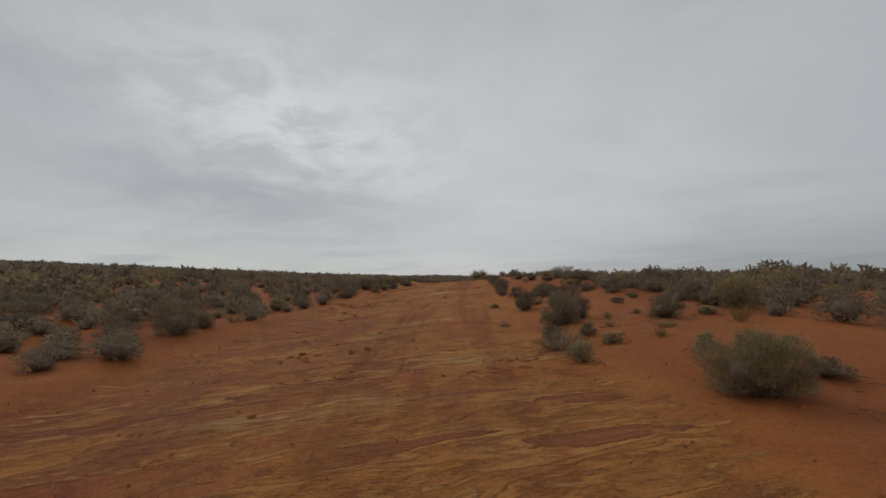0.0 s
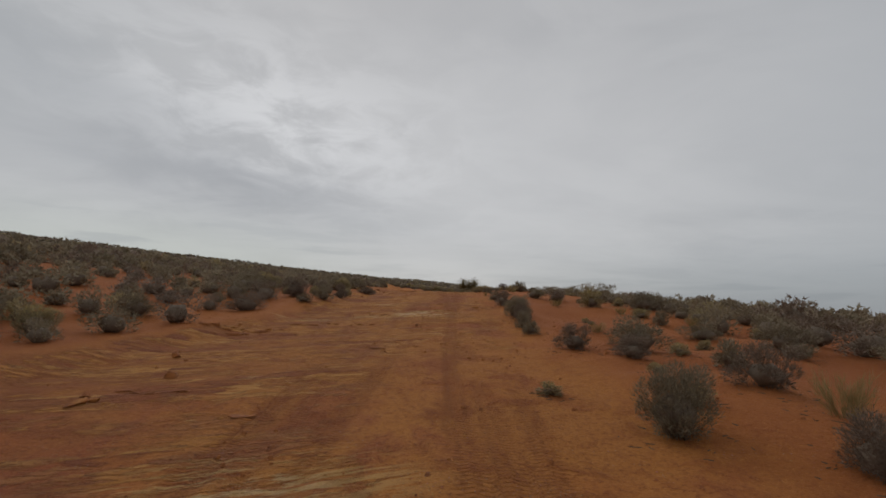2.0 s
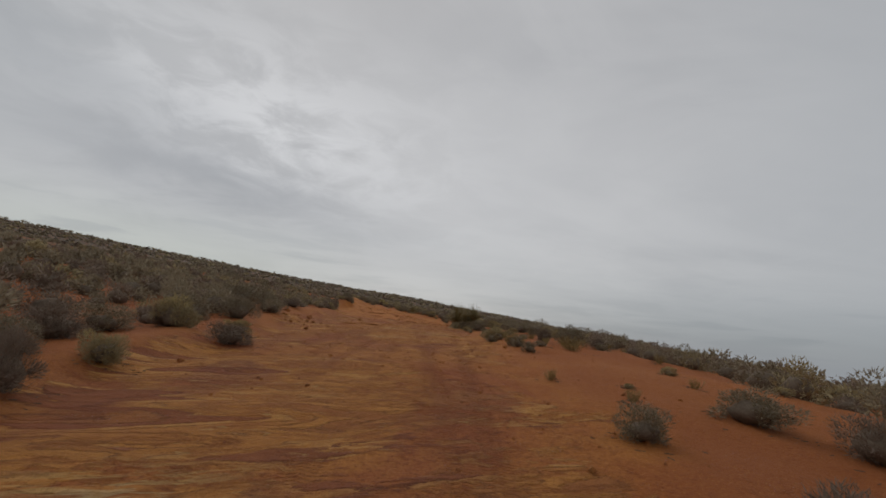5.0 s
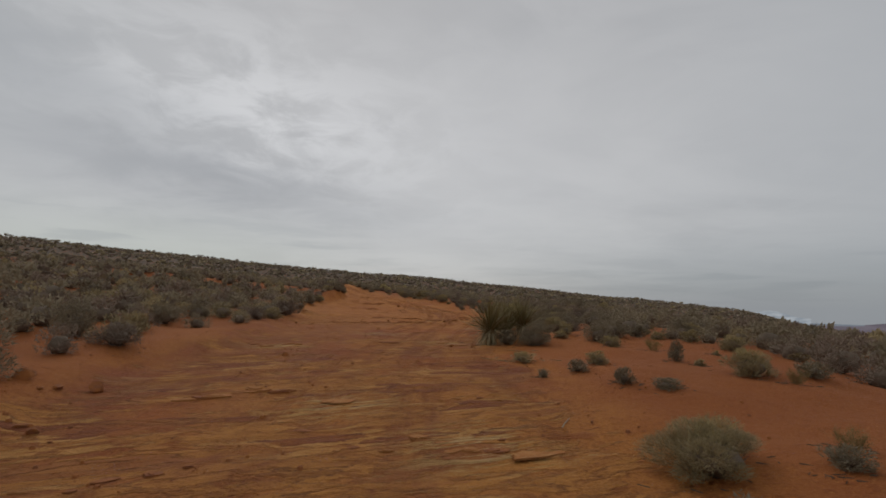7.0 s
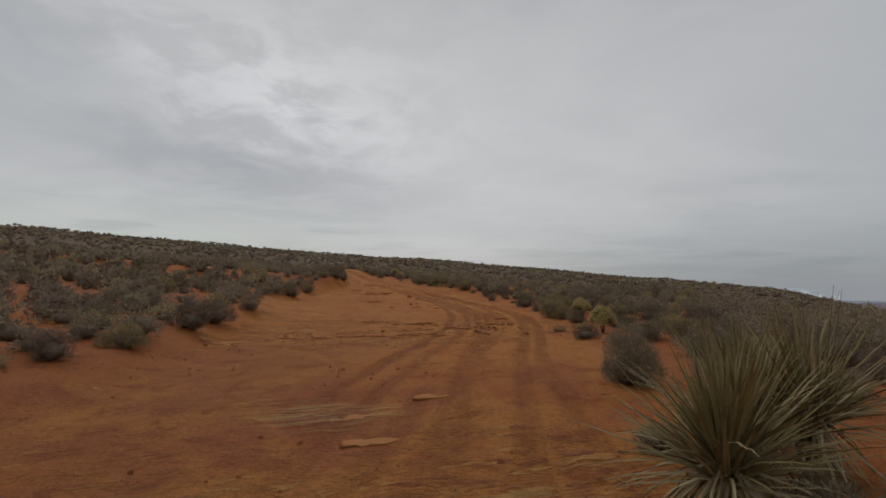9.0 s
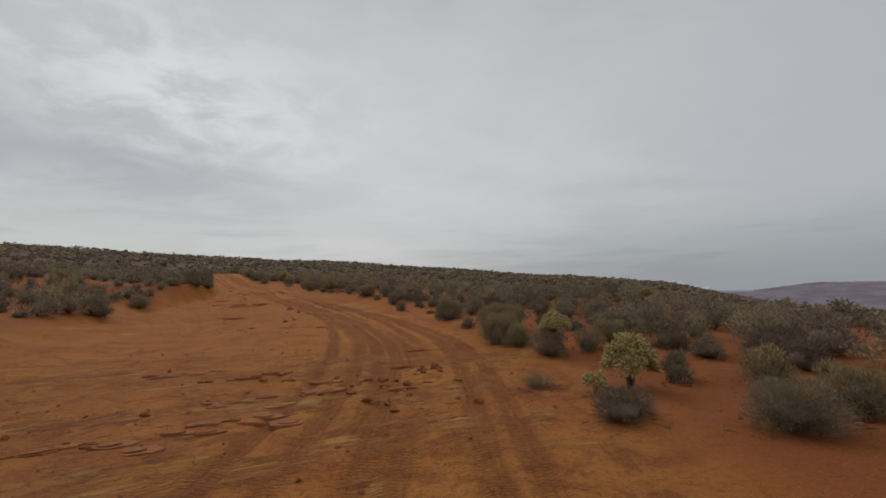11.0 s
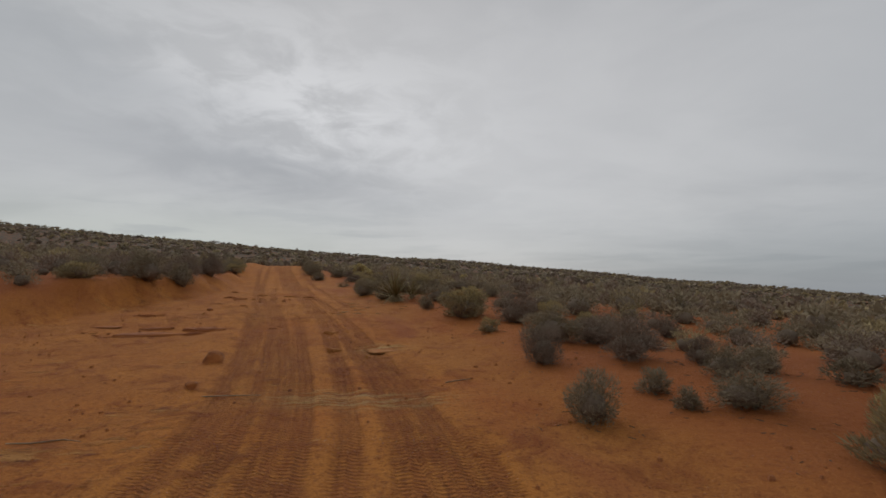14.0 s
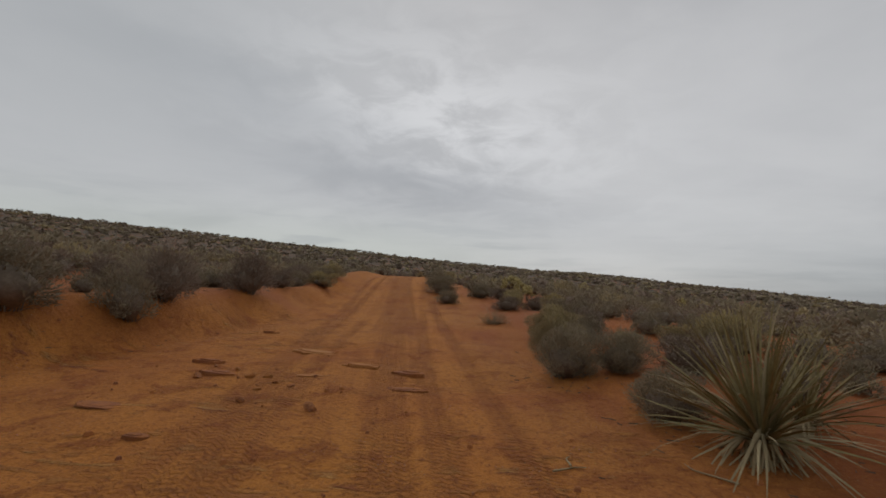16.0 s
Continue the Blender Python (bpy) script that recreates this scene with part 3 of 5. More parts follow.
# ---- plants ----
def stems_and_leaves(seed, stems, leaves, leaf_len, leaf_wide, lean, start, thick=0.011, upright=0.0):
    """Arrays for a unit bush, 1 m wide and 1 m high: a crown of curved stems and loose narrow leaves along them."""
    r = np.random.RandomState(seed)
    az = r.uniform(0, 2 * math.pi, stems)
    tilt = lean * np.sqrt(r.uniform(0.02, 1, stems))
    reach = r.uniform(0.72, 1.0, stems) * (1 + 0.16 * np.sin(3 * az + seed) + 0.1 * np.sin(5 * az + 2 * seed))
    tip = np.stack([np.sin(tilt) * np.cos(az) * 0.5, np.sin(tilt) * np.sin(az) * 0.5, np.cos(tilt) ** (0.75 - 0.4 * upright)], -1) * reach[:, None]
    tip[:, 2] = np.maximum(tip[:, 2], 0.1)
    root = np.stack([np.cos(az), np.sin(az), 0 * az], -1) * r.uniform(0.01, 0.17, stems)[:, None]
    root[:, 2] = -0.04
    bend = root * 0.4 + tip * np.array([0.66, 0.66, 0.42]) + r.normal(0, 0.03, (stems, 3))

    def along(i, t):
        t = t[:, None]
        return root[i] * (1 - t) ** 2 + bend[i] * 2 * t * (1 - t) + tip[i] * t * t

    sv, sq, every = [], [], np.arange(stems)
    knots = (0.0, 0.45, 1.0)
    for t in knots:
        c = along(every, np.full(stems, t))
        wide = thick * (1 - 0.8 * t) * r.uniform(0.7, 1.3, stems)
        for j in range(3):
            a = 2.1 * j + az
            sv.append(c + np.stack([np.cos(a), np.sin(a), 0.4 * np.sin(a * 2)], -1) * wide[:, None])
    sv = np.stack(sv, 1).reshape(-1, 3)
    for s in range(2):
        for j in range(3):
            a, b = every * 9 + s * 3 + j, every * 9 + s * 3 + (j + 1) % 3
            sq.append(np.stack([a, b, b + 3, a + 3], -1))
    sq = np.concatenate(sq)
    if not leaves:
        return sv, sq, None, None
    i = r.randint(0, stems, leaves)
    t = start + (1.04 - start) * r.uniform(0, 1, leaves) ** 0.75
    base = along(i, t) + r.normal(0, 0.028, (leaves, 3))
    heading = along(i, np.minimum(t + 0.1, 1.1)) - along(i, t)
    heading /= np.linalg.norm(heading, axis=1)[:, None] + 1e-6
    heading = heading + r.normal(0, 0.55 - 0.35 * upright, (leaves, 3))
    heading /= np.linalg.norm(heading, axis=1)[:, None]
    across = np.cross(heading, r.normal(0, 1, (leaves, 3)))
    across /= np.linalg.norm(across, axis=1)[:, None] + 1e-6
    size = r.uniform(0.6, 1.35, leaves)[:, None]
    long, wide = heading * leaf_len * size, across * leaf_wide * size
    lv = np.stack([base + wide, base + long, base - wide], 1).reshape(-1, 3)
    lv[:, 2] = np.maximum(lv[:, 2], 0.015)
    lq = np.arange(leaves * 3).reshape(-1, 3)
    return sv, sq, lv, lq


def ball_corners():
    """Corners and faces of an icosahedron of radius 1."""
    g = (1 + 5 ** 0.5) / 2
    v = np.array([(-1, g, 0), (1, g, 0), (-1, -g, 0), (1, -g, 0), (0, -1, g), (0, 1, g), (0, -1, -g), (0, 1, -g), (g, 0, -1), (g, 0, 1), (-g, 0, -1), (-g, 0, 1)], float)
    f = [(0, 11, 5), (0, 5, 1), (0, 1, 7), (0, 7, 10), (0, 10, 11), (1, 5, 9), (5, 11, 4), (11, 10, 2), (10, 7, 6), (7, 1, 8), (3, 9, 4), (3, 4, 2), (3, 2, 6), (3, 6, 8), (3, 8, 9), (4, 9, 5), (2, 4, 11), (6, 2, 10), (8, 6, 7), (9, 8, 1)]
    return v / np.linalg.norm(v[0]), np.array(f)


BALL_V, BALL_F = ball_corners()
OCTA_V = np.array([(1, 0, 0), (0, 1, 0), (-1, 0, 0), (0, -1, 0), (0, 0, 1), (0, 0, -1)], float)
OCTA_F = np.array([(0, 1, 4), (1, 2, 4), (2, 3, 4), (3, 0, 4), (1, 0, 5), (2, 1, 5), (3, 2, 5), (0, 3, 5)])


def crown_of_bush(seed, stems, leaves, leaf_len, leaf_wide, lobes=15, rough=0.4, upright=0.0, thick=0.011, gold=0.0, loose=0.0, heart=0.62, fine=True):
    """Arrays for a rounded unit bush: a twig core darkened for inner shade and stems that fork into lobes, each lobe a
    dense tuft of narrow leaves.
    """
    r = np.random.RandomState(seed)
    k = np.arange(lobes)
    polar = np.arccos(1 - 1.12 * (k + 0.5) / lobes)
    turn = k * 2.39996 + r.uniform(-0.6, 0.6, lobes)
    swell = r.uniform(0.62, 1.22, lobes) * (1 + 0.12 * np.sin(2 * turn + seed))
    swell = np.where(polar < 0.8, np.clip(swell, 0.78, 0.98), swell)
    mid = np.stack([0.34 * np.sin(polar) * np.cos(turn), 0.34 * np.sin(polar) * np.sin(turn), 0.17 + 0.55 * np.cos(polar)], -1) * swell[:, None]
    ball = r.uniform(0.11, 0.22, lobes)
    # one solid core of twigs in the middle, its dark tone painting inner shade
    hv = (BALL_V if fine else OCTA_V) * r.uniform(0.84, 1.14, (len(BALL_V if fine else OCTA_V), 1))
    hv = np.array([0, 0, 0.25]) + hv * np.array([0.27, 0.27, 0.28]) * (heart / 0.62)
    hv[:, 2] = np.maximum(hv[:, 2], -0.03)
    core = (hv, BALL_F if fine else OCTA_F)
    # stems
    i = r.randint(0, lobes, stems)
    way = r.normal(0, 1, (stems, 3))
    way /= np.linalg.norm(way, axis=1)[:, None]
    tip = mid[i] + way * ball[i][:, None] * 0.95
    tip[:, 2] = np.maximum(tip[:, 2], 0.06)
    az = np.arctan2(tip[:, 1], tip[:, 0])
    root = np.stack([np.cos(az), np.sin(az), 0 * az], -1) * r.uniform(0.01, 0.14, stems)[:, None]
    root[:, 2] = -0.04
    bend = root * 0.5 + tip * np.array([0.6, 0.6, 0.35]) + r.normal(0, 0.04, (stems, 3))
    sv, sq, every = [], [], np.arange(stems)
    for t in (0.0, 0.5, 1.0):
        c = root * (1 - t) ** 2 + bend * 2 * t * (1 - t) + tip * t * t
        wide = thick * (1 - 0.8 * t) * r.uniform(0.6, 1.4, stems)
        for j in range(3):
            a = 2.1 * j + az
            sv.append(c + np.stack([np.cos(a), np.sin(a), 0.4 * np.sin(a * 2)], -1) * wide[:, None])
    sv = np.stack(sv, 1).reshape(-1, 3)
    for s in range(2):
        for j in range(3):
            a, b = every * 9 + s * 3 + j, every * 9 + s * 3 + (j + 1) % 3
            sq.append(np.stack([a, b, b + 3, a + 3], -1))
    # leaves, thickest in the outer shell of each lobe, a few sprigs standing out of it
    i = r.choice(lobes, leaves, p=ball ** 2 / (ball ** 2).sum())
    way = r.normal(0, 1, (leaves, 3))
    way /= np.linalg.norm(way, axis=1)[:, None]
    reach = (0.45 + 0.55 * r.uniform(0, 1, leaves) ** 0.6) * (1 + loose * np.abs(r.normal(0, 0.22, leaves)))
    spot = mid[i] + way * (ball[i] * reach)[:, None]
    low = spot[:, 2] < 0.03
    spot[low, 2] = r.uniform(0.02, 0.2, low.sum())
    out = spot - np.array([0, 0, 0.08])
    out /= np.linalg.norm(out, axis=1)[:, None] + 1e-6
    head = 0.5 * way + 0.7 * out + np.array([0, 0, 0.35 + upright]) + r.normal(0, rough, (leaves, 3))
    head /= np.linalg.norm(head, axis=1)[:, None]
    side = np.cross(head, way + r.normal(0, 0.55, (leaves, 3)))
    side /= np.linalg.norm(side, axis=1)[:, None] + 1e-6
    size = r.uniform(0.55, 1.4, leaves)[:, None]
    long, wide = head * leaf_len * size, side * leaf_wide * size
    base = spot - 0.4 * long
    lv = np.stack([base + wide, base + long, base - wide], 1)
    lv[:, :, 2] = np.maximum(lv[:, :, 2], 0.012)
    top = (spot[:, 2] + r.normal(0, 0.09, leaves) > 0.66) & (r.uniform(0, 1, leaves) < gold)
    flat = lambda v: (v.reshape(-1, 3), np.arange(len(v) * 3).reshape(-1, 3))
    return (sv, np.concatenate(sq)), flat(lv[~top]), flat(lv[top]) if top.any() else None, core


def round_bush(name, count, leaf_mat, stem_mat, **shape):
    out = []
    for k in range(count):
        (sv, sq), (lv, lq), gilt, core = crown_of_bush(53 * k + 3 * len(name), lobes=13 + 3 * (k % 4), **shape)
        # stems as triangles too, so that stems and dark cores make one mesh of branchwork
        st = np.concatenate([sq[:, (0, 1, 2)], sq[:, (0, 2, 3)]])
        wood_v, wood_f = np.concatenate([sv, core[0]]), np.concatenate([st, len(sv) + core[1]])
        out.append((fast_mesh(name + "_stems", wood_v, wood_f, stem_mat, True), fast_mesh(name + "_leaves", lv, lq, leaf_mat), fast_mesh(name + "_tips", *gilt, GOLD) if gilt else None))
    return out


def kind_of_bush(name, count, leaf_mat, stem_mat, **shape):
    out = []
    for k in range(count):
        sv, sq, lv, lq = stems_and_leaves(shape.pop("seed", 10) + 7 * k if k == 0 else 31 * k + len(name), **shape)
        out.append((fast_mesh(name + "_stems", sv, sq, stem_mat, True), fast_mesh(name + "_leaves", lv, lq, leaf_mat) if lv is not None else None))
    return out


SAGES = round_bush("sagebrush", 6, SAGE, TWIG_AND_SHADE, stems=44, leaves=3700, leaf_len=0.064, leaf_wide=0.0072, rough=0.5, thick=0.007, loose=0.5)
TWIGGY = round_bush("twiggy_bush", 5, GREY_TWIG, TWIG_AND_SHADE, stems=60, leaves=3800, leaf_len=0.08, leaf_wide=0.0055, rough=0.45, thick=0.006, loose=0.6)
RABBITS = round_bush("rabbitbrush", 5, RABBIT, TWIG_AND_SHADE, stems=50, leaves=3900, leaf_len=0.078, leaf_wide=0.0075, rough=0.42, upright=0.4, gold=0.8, loose=0.5, thick=0.005)
LARGE_SAGES = round_bush("large_sagebrush", 4, SAGE, TWIG_AND_SHADE, stems=110, leaves=9500, leaf_len=0.05, leaf_wide=0.0046, rough=0.45, upright=0.3, thick=0.006, loose=0.6)
LARGE_RABBITS = round_bush("large_rabbitbrush", 3, RABBIT, TWIG_AND_SHADE, stems=220, leaves=14500, leaf_len=0.062, leaf_wide=0.0032, rough=0.5, upright=0.25, gold=0.5, thick=0.0045, loose=0.6)
SEEDLINGS = [round_bush(n, 3, m, TWIG_AND_SHADE, stems=20, leaves=1100, leaf_len=0.12, leaf_wide=0.016, rough=0.5, thick=0.008, gold=g, loose=0.5, heart=0.5) for n, m, g in (("low_sagebrush", SAGE, 0.0), ("low_rabbitbrush", RABBIT, 0.8))]
DEADS = kind_of_bush("dead_bush", 2, STRAW, BLEACHED, stems=150, leaves=420, leaf_len=0.2, leaf_wide=0.0028, lean=1.57, start=0.4, thick=0.008)
TUFTS = kind_of_bush("grass_tuft", 3, STRAW, STRAW, stems=50, leaves=700, leaf_len=0.3, leaf_wide=0.005, lean=1.25, start=0.12, thick=0.005, upright=1.0)
pick = random.Random(11)
STANDING = []


def plant(name, meshes, x, y, wide, tall, label, category, group, parts=("branchwork", "foliage", "seed_crown")):
    thing = new(name)
    thing.empty_display_size = 0.2
    oval = pick.uniform(0.86, 1.16)
    thing.matrix_world = Matrix.LocRotScale((x, y, ground_z(x, y) - 0.01), Euler((0, 0, pick.uniform(0, 6.28))), (wide * oval, wide / oval, tall))
    for part_name, me in zip(parts, meshes):
        if me is not None:
            ob = new(part_name, me)
            ob.parent = thing
            tagged(ob, kind="stuff")
    STANDING.append((x, y, wide))
    return tagged(thing, label, category, group)


def near_track(x, y):
    """Close enough to the right-hand edge to be passed at arm's length."""
    return 0 < float(aside(x, y)) < 4.0


def size_word(tall):
    return "low" if tall < 0.45 else "tall" if tall > 0.8 else "knee-high"


def sage(x, y, wide, tall):
    twig = pick.random() < 0.42
    label = f"{size_word(tall)} grey twiggy desert bush on orange sand" if twig else f"{size_word(tall)} dense grey-green sagebrush on orange sand"
    return plant("sagebrush", pick.choice(SEEDLINGS[0] if wide < 0.62 else LARGE_SAGES if near_track(x, y) and wide > 0.8 else TWIGGY if twig else SAGES), x, y, wide * 1.1, tall * 1.1, label, "bush", "sagebrush along the track")


def rabbit(x, y, wide, tall):
    return plant("rabbitbrush", pick.choice(SEEDLINGS[1] if wide < 0.62 else LARGE_RABBITS if near_track(x, y) and wide > 0.95 else RABBITS), x, y, wide * 0.98, tall, f"{size_word(tall)} yellow-green rabbitbrush with straw-gold tips and fine upright twigs", "bush", "rabbitbrush along the track")


def dead(x, y, wide, tall):
    return plant("dead_bush", pick.choice(DEADS), x, y, wide, tall, "dead bush of bleached bare branches on sand", "bush", "dead bushes", ("branchwork", "foliage"))


def grass(x, y, wide, tall):
    return plant("grass_tuft", pick.choice(TUFTS), x, y, wide, tall, "small tuft of dry yellow grass on sand", "grass", "dry grass tufts", ("stalk_tuft", "blade_tuft"))


def blade_mesh(name, mat, droop):
    """A stiff folded leaf 1 m long, pointing up from its foot."""
    verts, faces = [], []
    for s, wide in ((0.0, 0.0135), (0.2, 0.013), (0.5, 0.0105), (0.8, 0.0062), (1.0, 0.0008)):
        bow = droop * s * s
        lift = math.sqrt(max(0.0, 1 - droop * droop * 0.3)) * s
        verts += [(-wide, bow + wide * 0.45, lift), (0, bow, lift), (wide, bow + wide * 0.45, lift)]
    for k in range(4):
        for j in range(2):
            a = k * 3 + j
            faces.append((a, a + 1, a + 4, a + 3))
    return mesh_from(name, verts, faces, [mat], True)


BLADES = [blade_mesh("yucca_leaf", BLADE, b) for b in (0.03, 0.14, 0.3)]
DEAD_BLADES = [blade_mesh("dead_yucca_leaf", DEAD_BLADE, b) for b in (0.15, 0.35, 0.6)]


def yucca(x, y, length, leaves, dead_leaves, lean, turn, label, stalks=0, seed=1, slim=1.1, open_to=66, lift=0.0):
    """Stiff leaves fanning up from a short shaggy trunk, over a skirt of dead ones that hang to the sand."""
    r = random.Random(seed)
    thing = new("yucca")
    thing.matrix_world = Matrix.LocRotScale((x, y, ground_z(x, y) - 0.02), Euler((lean * math.cos(turn), lean * math.sin(turn), turn)), None)
    crown = bmesh.new()
    bmesh.ops.create_cone(crown, segments=9, radius1=0.11, radius2=0.08, depth=0.16 + lift, cap_ends=True, matrix=Matrix.Translation((0, 0, 0.04 + 0.5 * lift)))
    for v in crown.verts:
        v.co.xy *= r.uniform(0.8, 1.2)
    me = bpy.data.meshes.new("yucca_crown")
    crown.to_mesh(me)
    me.materials.append(DEAD_BLADE)
    new("stem", me).parent = thing
    for k in range(leaves + dead_leaves):
        gone = k >= leaves
        t = (k + 0.5) / leaves if not gone else (k - leaves) / max(1, dead_leaves)
        tilt = radians(r.uniform(88, 165)) if gone else radians(3 + open_to * t ** 0.8 + r.gauss(0, 9))
        a = k * 2.39996 + r.uniform(-0.5, 0.5)
        size = length * (r.uniform(0.4, 0.8) if gone else r.uniform(0.62, 1.08))
        dry = gone or r.random() < (0.5 if t > 0.75 else 0.16)
        ob = new("dead_leaf" if gone else "leaf", r.choice(DEAD_BLADES if dry else BLADES))
        ob.parent = thing
        high = 0.2 + lift * (r.uniform(0.35, 1.0) if gone else 1.0 - 0.25 * t) - (0.0 if gone else 0.1 * t)
        if gone:
            # a hanging leaf ends at the sand
            size = min(size, (high - 0.03) / max(0.2, -math.cos(tilt))) if math.cos(tilt) < 0 else size
        foot = Vector((0.05 * math.cos(a + 1.57), 0.05 * math.sin(a + 1.57), high))
        ob.matrix_basis = Matrix.Translation(foot) @ Matrix.Rotation(a, 4, "Z") @ Matrix.Rotation(-tilt, 4, "X") @ Matrix.Rotation(r.uniform(-0.7, 0.7), 4, "Z") @ Matrix.Diagonal((slim, slim, size, 1))
    for k in range(stalks):
        tall = length * r.uniform(0.98, 1.2)
        ob = new("dry_stalk", mesh_from("dry_stalk", [(0.007 * math.cos(a) * (1 - 0.8 * s), 0.007 * math.sin(a) * (1 - 0.8 * s), s * tall) for s in (0, 1) for a in (0, 2.1, 4.2)], [(0, 1, 4, 3), (1, 2, 5, 4), (2, 0, 3, 5)], [WOOD]))
        ob.parent = thing
        ob.matrix_basis = Matrix.Rotation(r.uniform(0, 6.28), 4, "Z") @ Matrix.Rotation(r.uniform(0.08, 0.35), 4, "X") @ Matrix.Translation((0, 0, 0.15 + lift))
    STANDING.append((x, y, length * 1.6))
    return tagged(thing, label, "yucca", "yuccas beside the track")


def joint_meshes():
    """A knobbly cactus joint 1 m long and its coat of spines."""
    r = random.Random(5)
    verts, faces, rings, sides = [], [], 7, 9
    for k in range(rings):
        s = k / (rings - 1)
        wide = 0.17 * math.sqrt(max(0.02, 1 - (2 * s - 1) ** 4)) + 0.02
        for j in range(sides):
            a = 2 * math.pi * (j + 0.5 * (k % 2)) / sides
            b = wide * (1.14 if (j + k) % 2 else 0.9)
            verts.append((math.cos(a) * b, math.sin(a) * b, s))
    for k in range(rings - 1):
        for j in range(sides):
            a, b = k * sides + j, k * sides + (j + 1) % sides
            faces.append((a, b, b + sides, a + sides))
    faces.append(tuple(range((rings - 1) * sides, rings * sides)))
    sv, sf = [], []
    for k in range(95):
        a, s = r.uniform(0, 6.28), r.uniform(0.03, 1.0)
        foot = Vector((math.cos(a) * 0.16, math.sin(a) * 0.16, s))
        out = (Vector((math.cos(a), math.sin(a), r.uniform(-0.3, 0.9) + (s > 0.9) * 1.5)) + Vector([r.uniform(-0.4, 0.4) for _ in range(3)])).normalized()
        side = out.cross(Vector((r.uniform(-1, 1), r.uniform(-1, 1), r.uniform(-1, 1)))).normalized() * 0.014
        n = len(sv)
        sv += [foot - side, foot + side, foot + out * r.uniform(0.14, 0.28)]
        sf.append((n, n + 1, n + 2))
    return mesh_from("cholla_joint", verts, faces, [JOINT], True), mesh_from("cholla_spines", sv, sf, [SPINE])


JOINT_MESH, SPINE_MESH = joint_meshes()


def tube(a, b, ra, rb, sides=7):
    way = (Vector(b) - Vector(a)).normalized()
    u = way.orthogonal().normalized()
    v = way.cross(u)
    verts = [Vector(p) + (u * math.cos(2 * math.pi * j / sides) + v * math.sin(2 * math.pi * j / sides)) * q for p, q in ((a, ra), (b, rb)) for j in range(sides)]
    return verts, [(j, (j + 1) % sides, (j + 1) % sides + sides, j + sides) for j in range(sides)]


def cholla(x, y, wide, tall, joints, label, seed, joint_size=0.1, drop=0.42):
    """Dark forking trunk under a broad cap of stubby spiny joints in crowded heads."""
    r = random.Random(seed)
    thing = new("cholla_cactus")
    thing.matrix_world = pose(x, y, ground_z(x, y) - 0.02)
    heads = max(4, joints // 13)
    for k in range(3):
        a = 2.1 * k + seed
        verts, faces = tube((0.025 * tall * math.cos(a), 0.025 * tall * math.sin(a), 0), (0.1 * wide * math.cos(a), 0.1 * wide * math.sin(a), tall * 0.55), 0.02 * tall + 0.006, 0.015 * tall)
        new("trunk", mesh_from("cholla_trunk", verts, faces, [WOOD], True)).parent = thing
    for k in range(heads):
        a, out = k * 2.39996 + r.uniform(-0.3, 0.3), math.sqrt((k + 0.4) / heads)
        centre = Vector((math.cos(a) * out * wide * 0.37, math.sin(a) * out * wide * 0.37, tall * (0.84 - drop * out ** 2.6 - r.uniform(0, 0.14))))
        verts, faces = tube((centre.x * 0.25, centre.y * 0.25, tall * 0.4), centre, 0.014 * tall, 0.011 * tall)
        new("branch", mesh_from("cholla_branch", verts, faces, [WOOD], True)).parent = thing
        for j in range(13):
            tilt = radians(100 * math.sqrt((j + 0.3) / 13) + r.uniform(-8, 8))
            turn = j * 2.39996 + a
            size = joint_size * r.uniform(0.8, 1.25)
            lean = Matrix.Rotation(a, 4, "Z") @ Matrix.Rotation(radians(45) * out, 4, "Y")
            ob = new("joint", JOINT_MESH)
            ob.parent = thing
            ob.matrix_basis = Matrix.Translation(centre) @ lean @ Matrix.Rotation(turn, 4, "Z") @ Matrix.Rotation(tilt, 4, "Y") @ Matrix.Translation((0, 0, 0.35 * size)) @ Matrix.Diagonal((size * 1.05, size * 1.05, size, 1))
            sp = new("spine_coat", SPINE_MESH)
            sp.parent = ob
            tagged(sp, kind="stuff")
    STANDING.append((x, y, wide))
    return tagged(thing, label, "cactus", "cholla cacti")


yucca(3.55, 58.0, 1.0, 250, 150, 0.05, 0.3, "large olive-green yucca with a skirt of dead leaves", 1, 3, 1.0, 58, 0.33)
yucca(4.75, 58.7, 0.98, 210, 110, 0.12, -0.9, "yellowing yucca head leaning beside a larger one", 5, 4, 1.0, 56, 0.3)
yucca(4.15, 58.6, 0.98, 190, 80, 0.08, -1.6, "olive-green yucca head crowded between two others", 3, 5, 1.0, 52, 0.3)
yucca(1.9, 102.4, 1.05, 170, 130, 0.06, 2.0, "spiky yucca with pale stiff leaves on orange sand", 0, 6, 1.05, 70, 0.1)
yucca(2.4, 103.1, 0.8, 60, 20, 0.16, 4.0, "smaller spiky yucca behind a larger one", 0, 8, 1.0, 60)
cholla(7.03, 70.42, 0.94, 0.97, 560, "pale yellow-green cholla cactus with a wide rounded crown", 1, 0.1)
cholla(7.42, 73.98, 0.8, 1.06, 320, "upright pale cholla cactus rising out of sagebrush", 2, 0.095, 0.24)
cholla(6.34, 70.25, 0.34, 0.36, 40, "small young cholla cactus on bare sand", 3, 0.1)
cholla(8.56, 85.6, 0.75, 0.52, 90, "low pale cholla cactus between bushes", 4, 0.11)
cholla(-3.7, 123.2, 1.5, 1.2, 150, "pale cholla cactus among distant brush", 5, 0.15)
cholla(-2.7, 121.6, 0.8, 0.8, 44, "lower pale cholla cactus among distant brush", 6, 0.15)
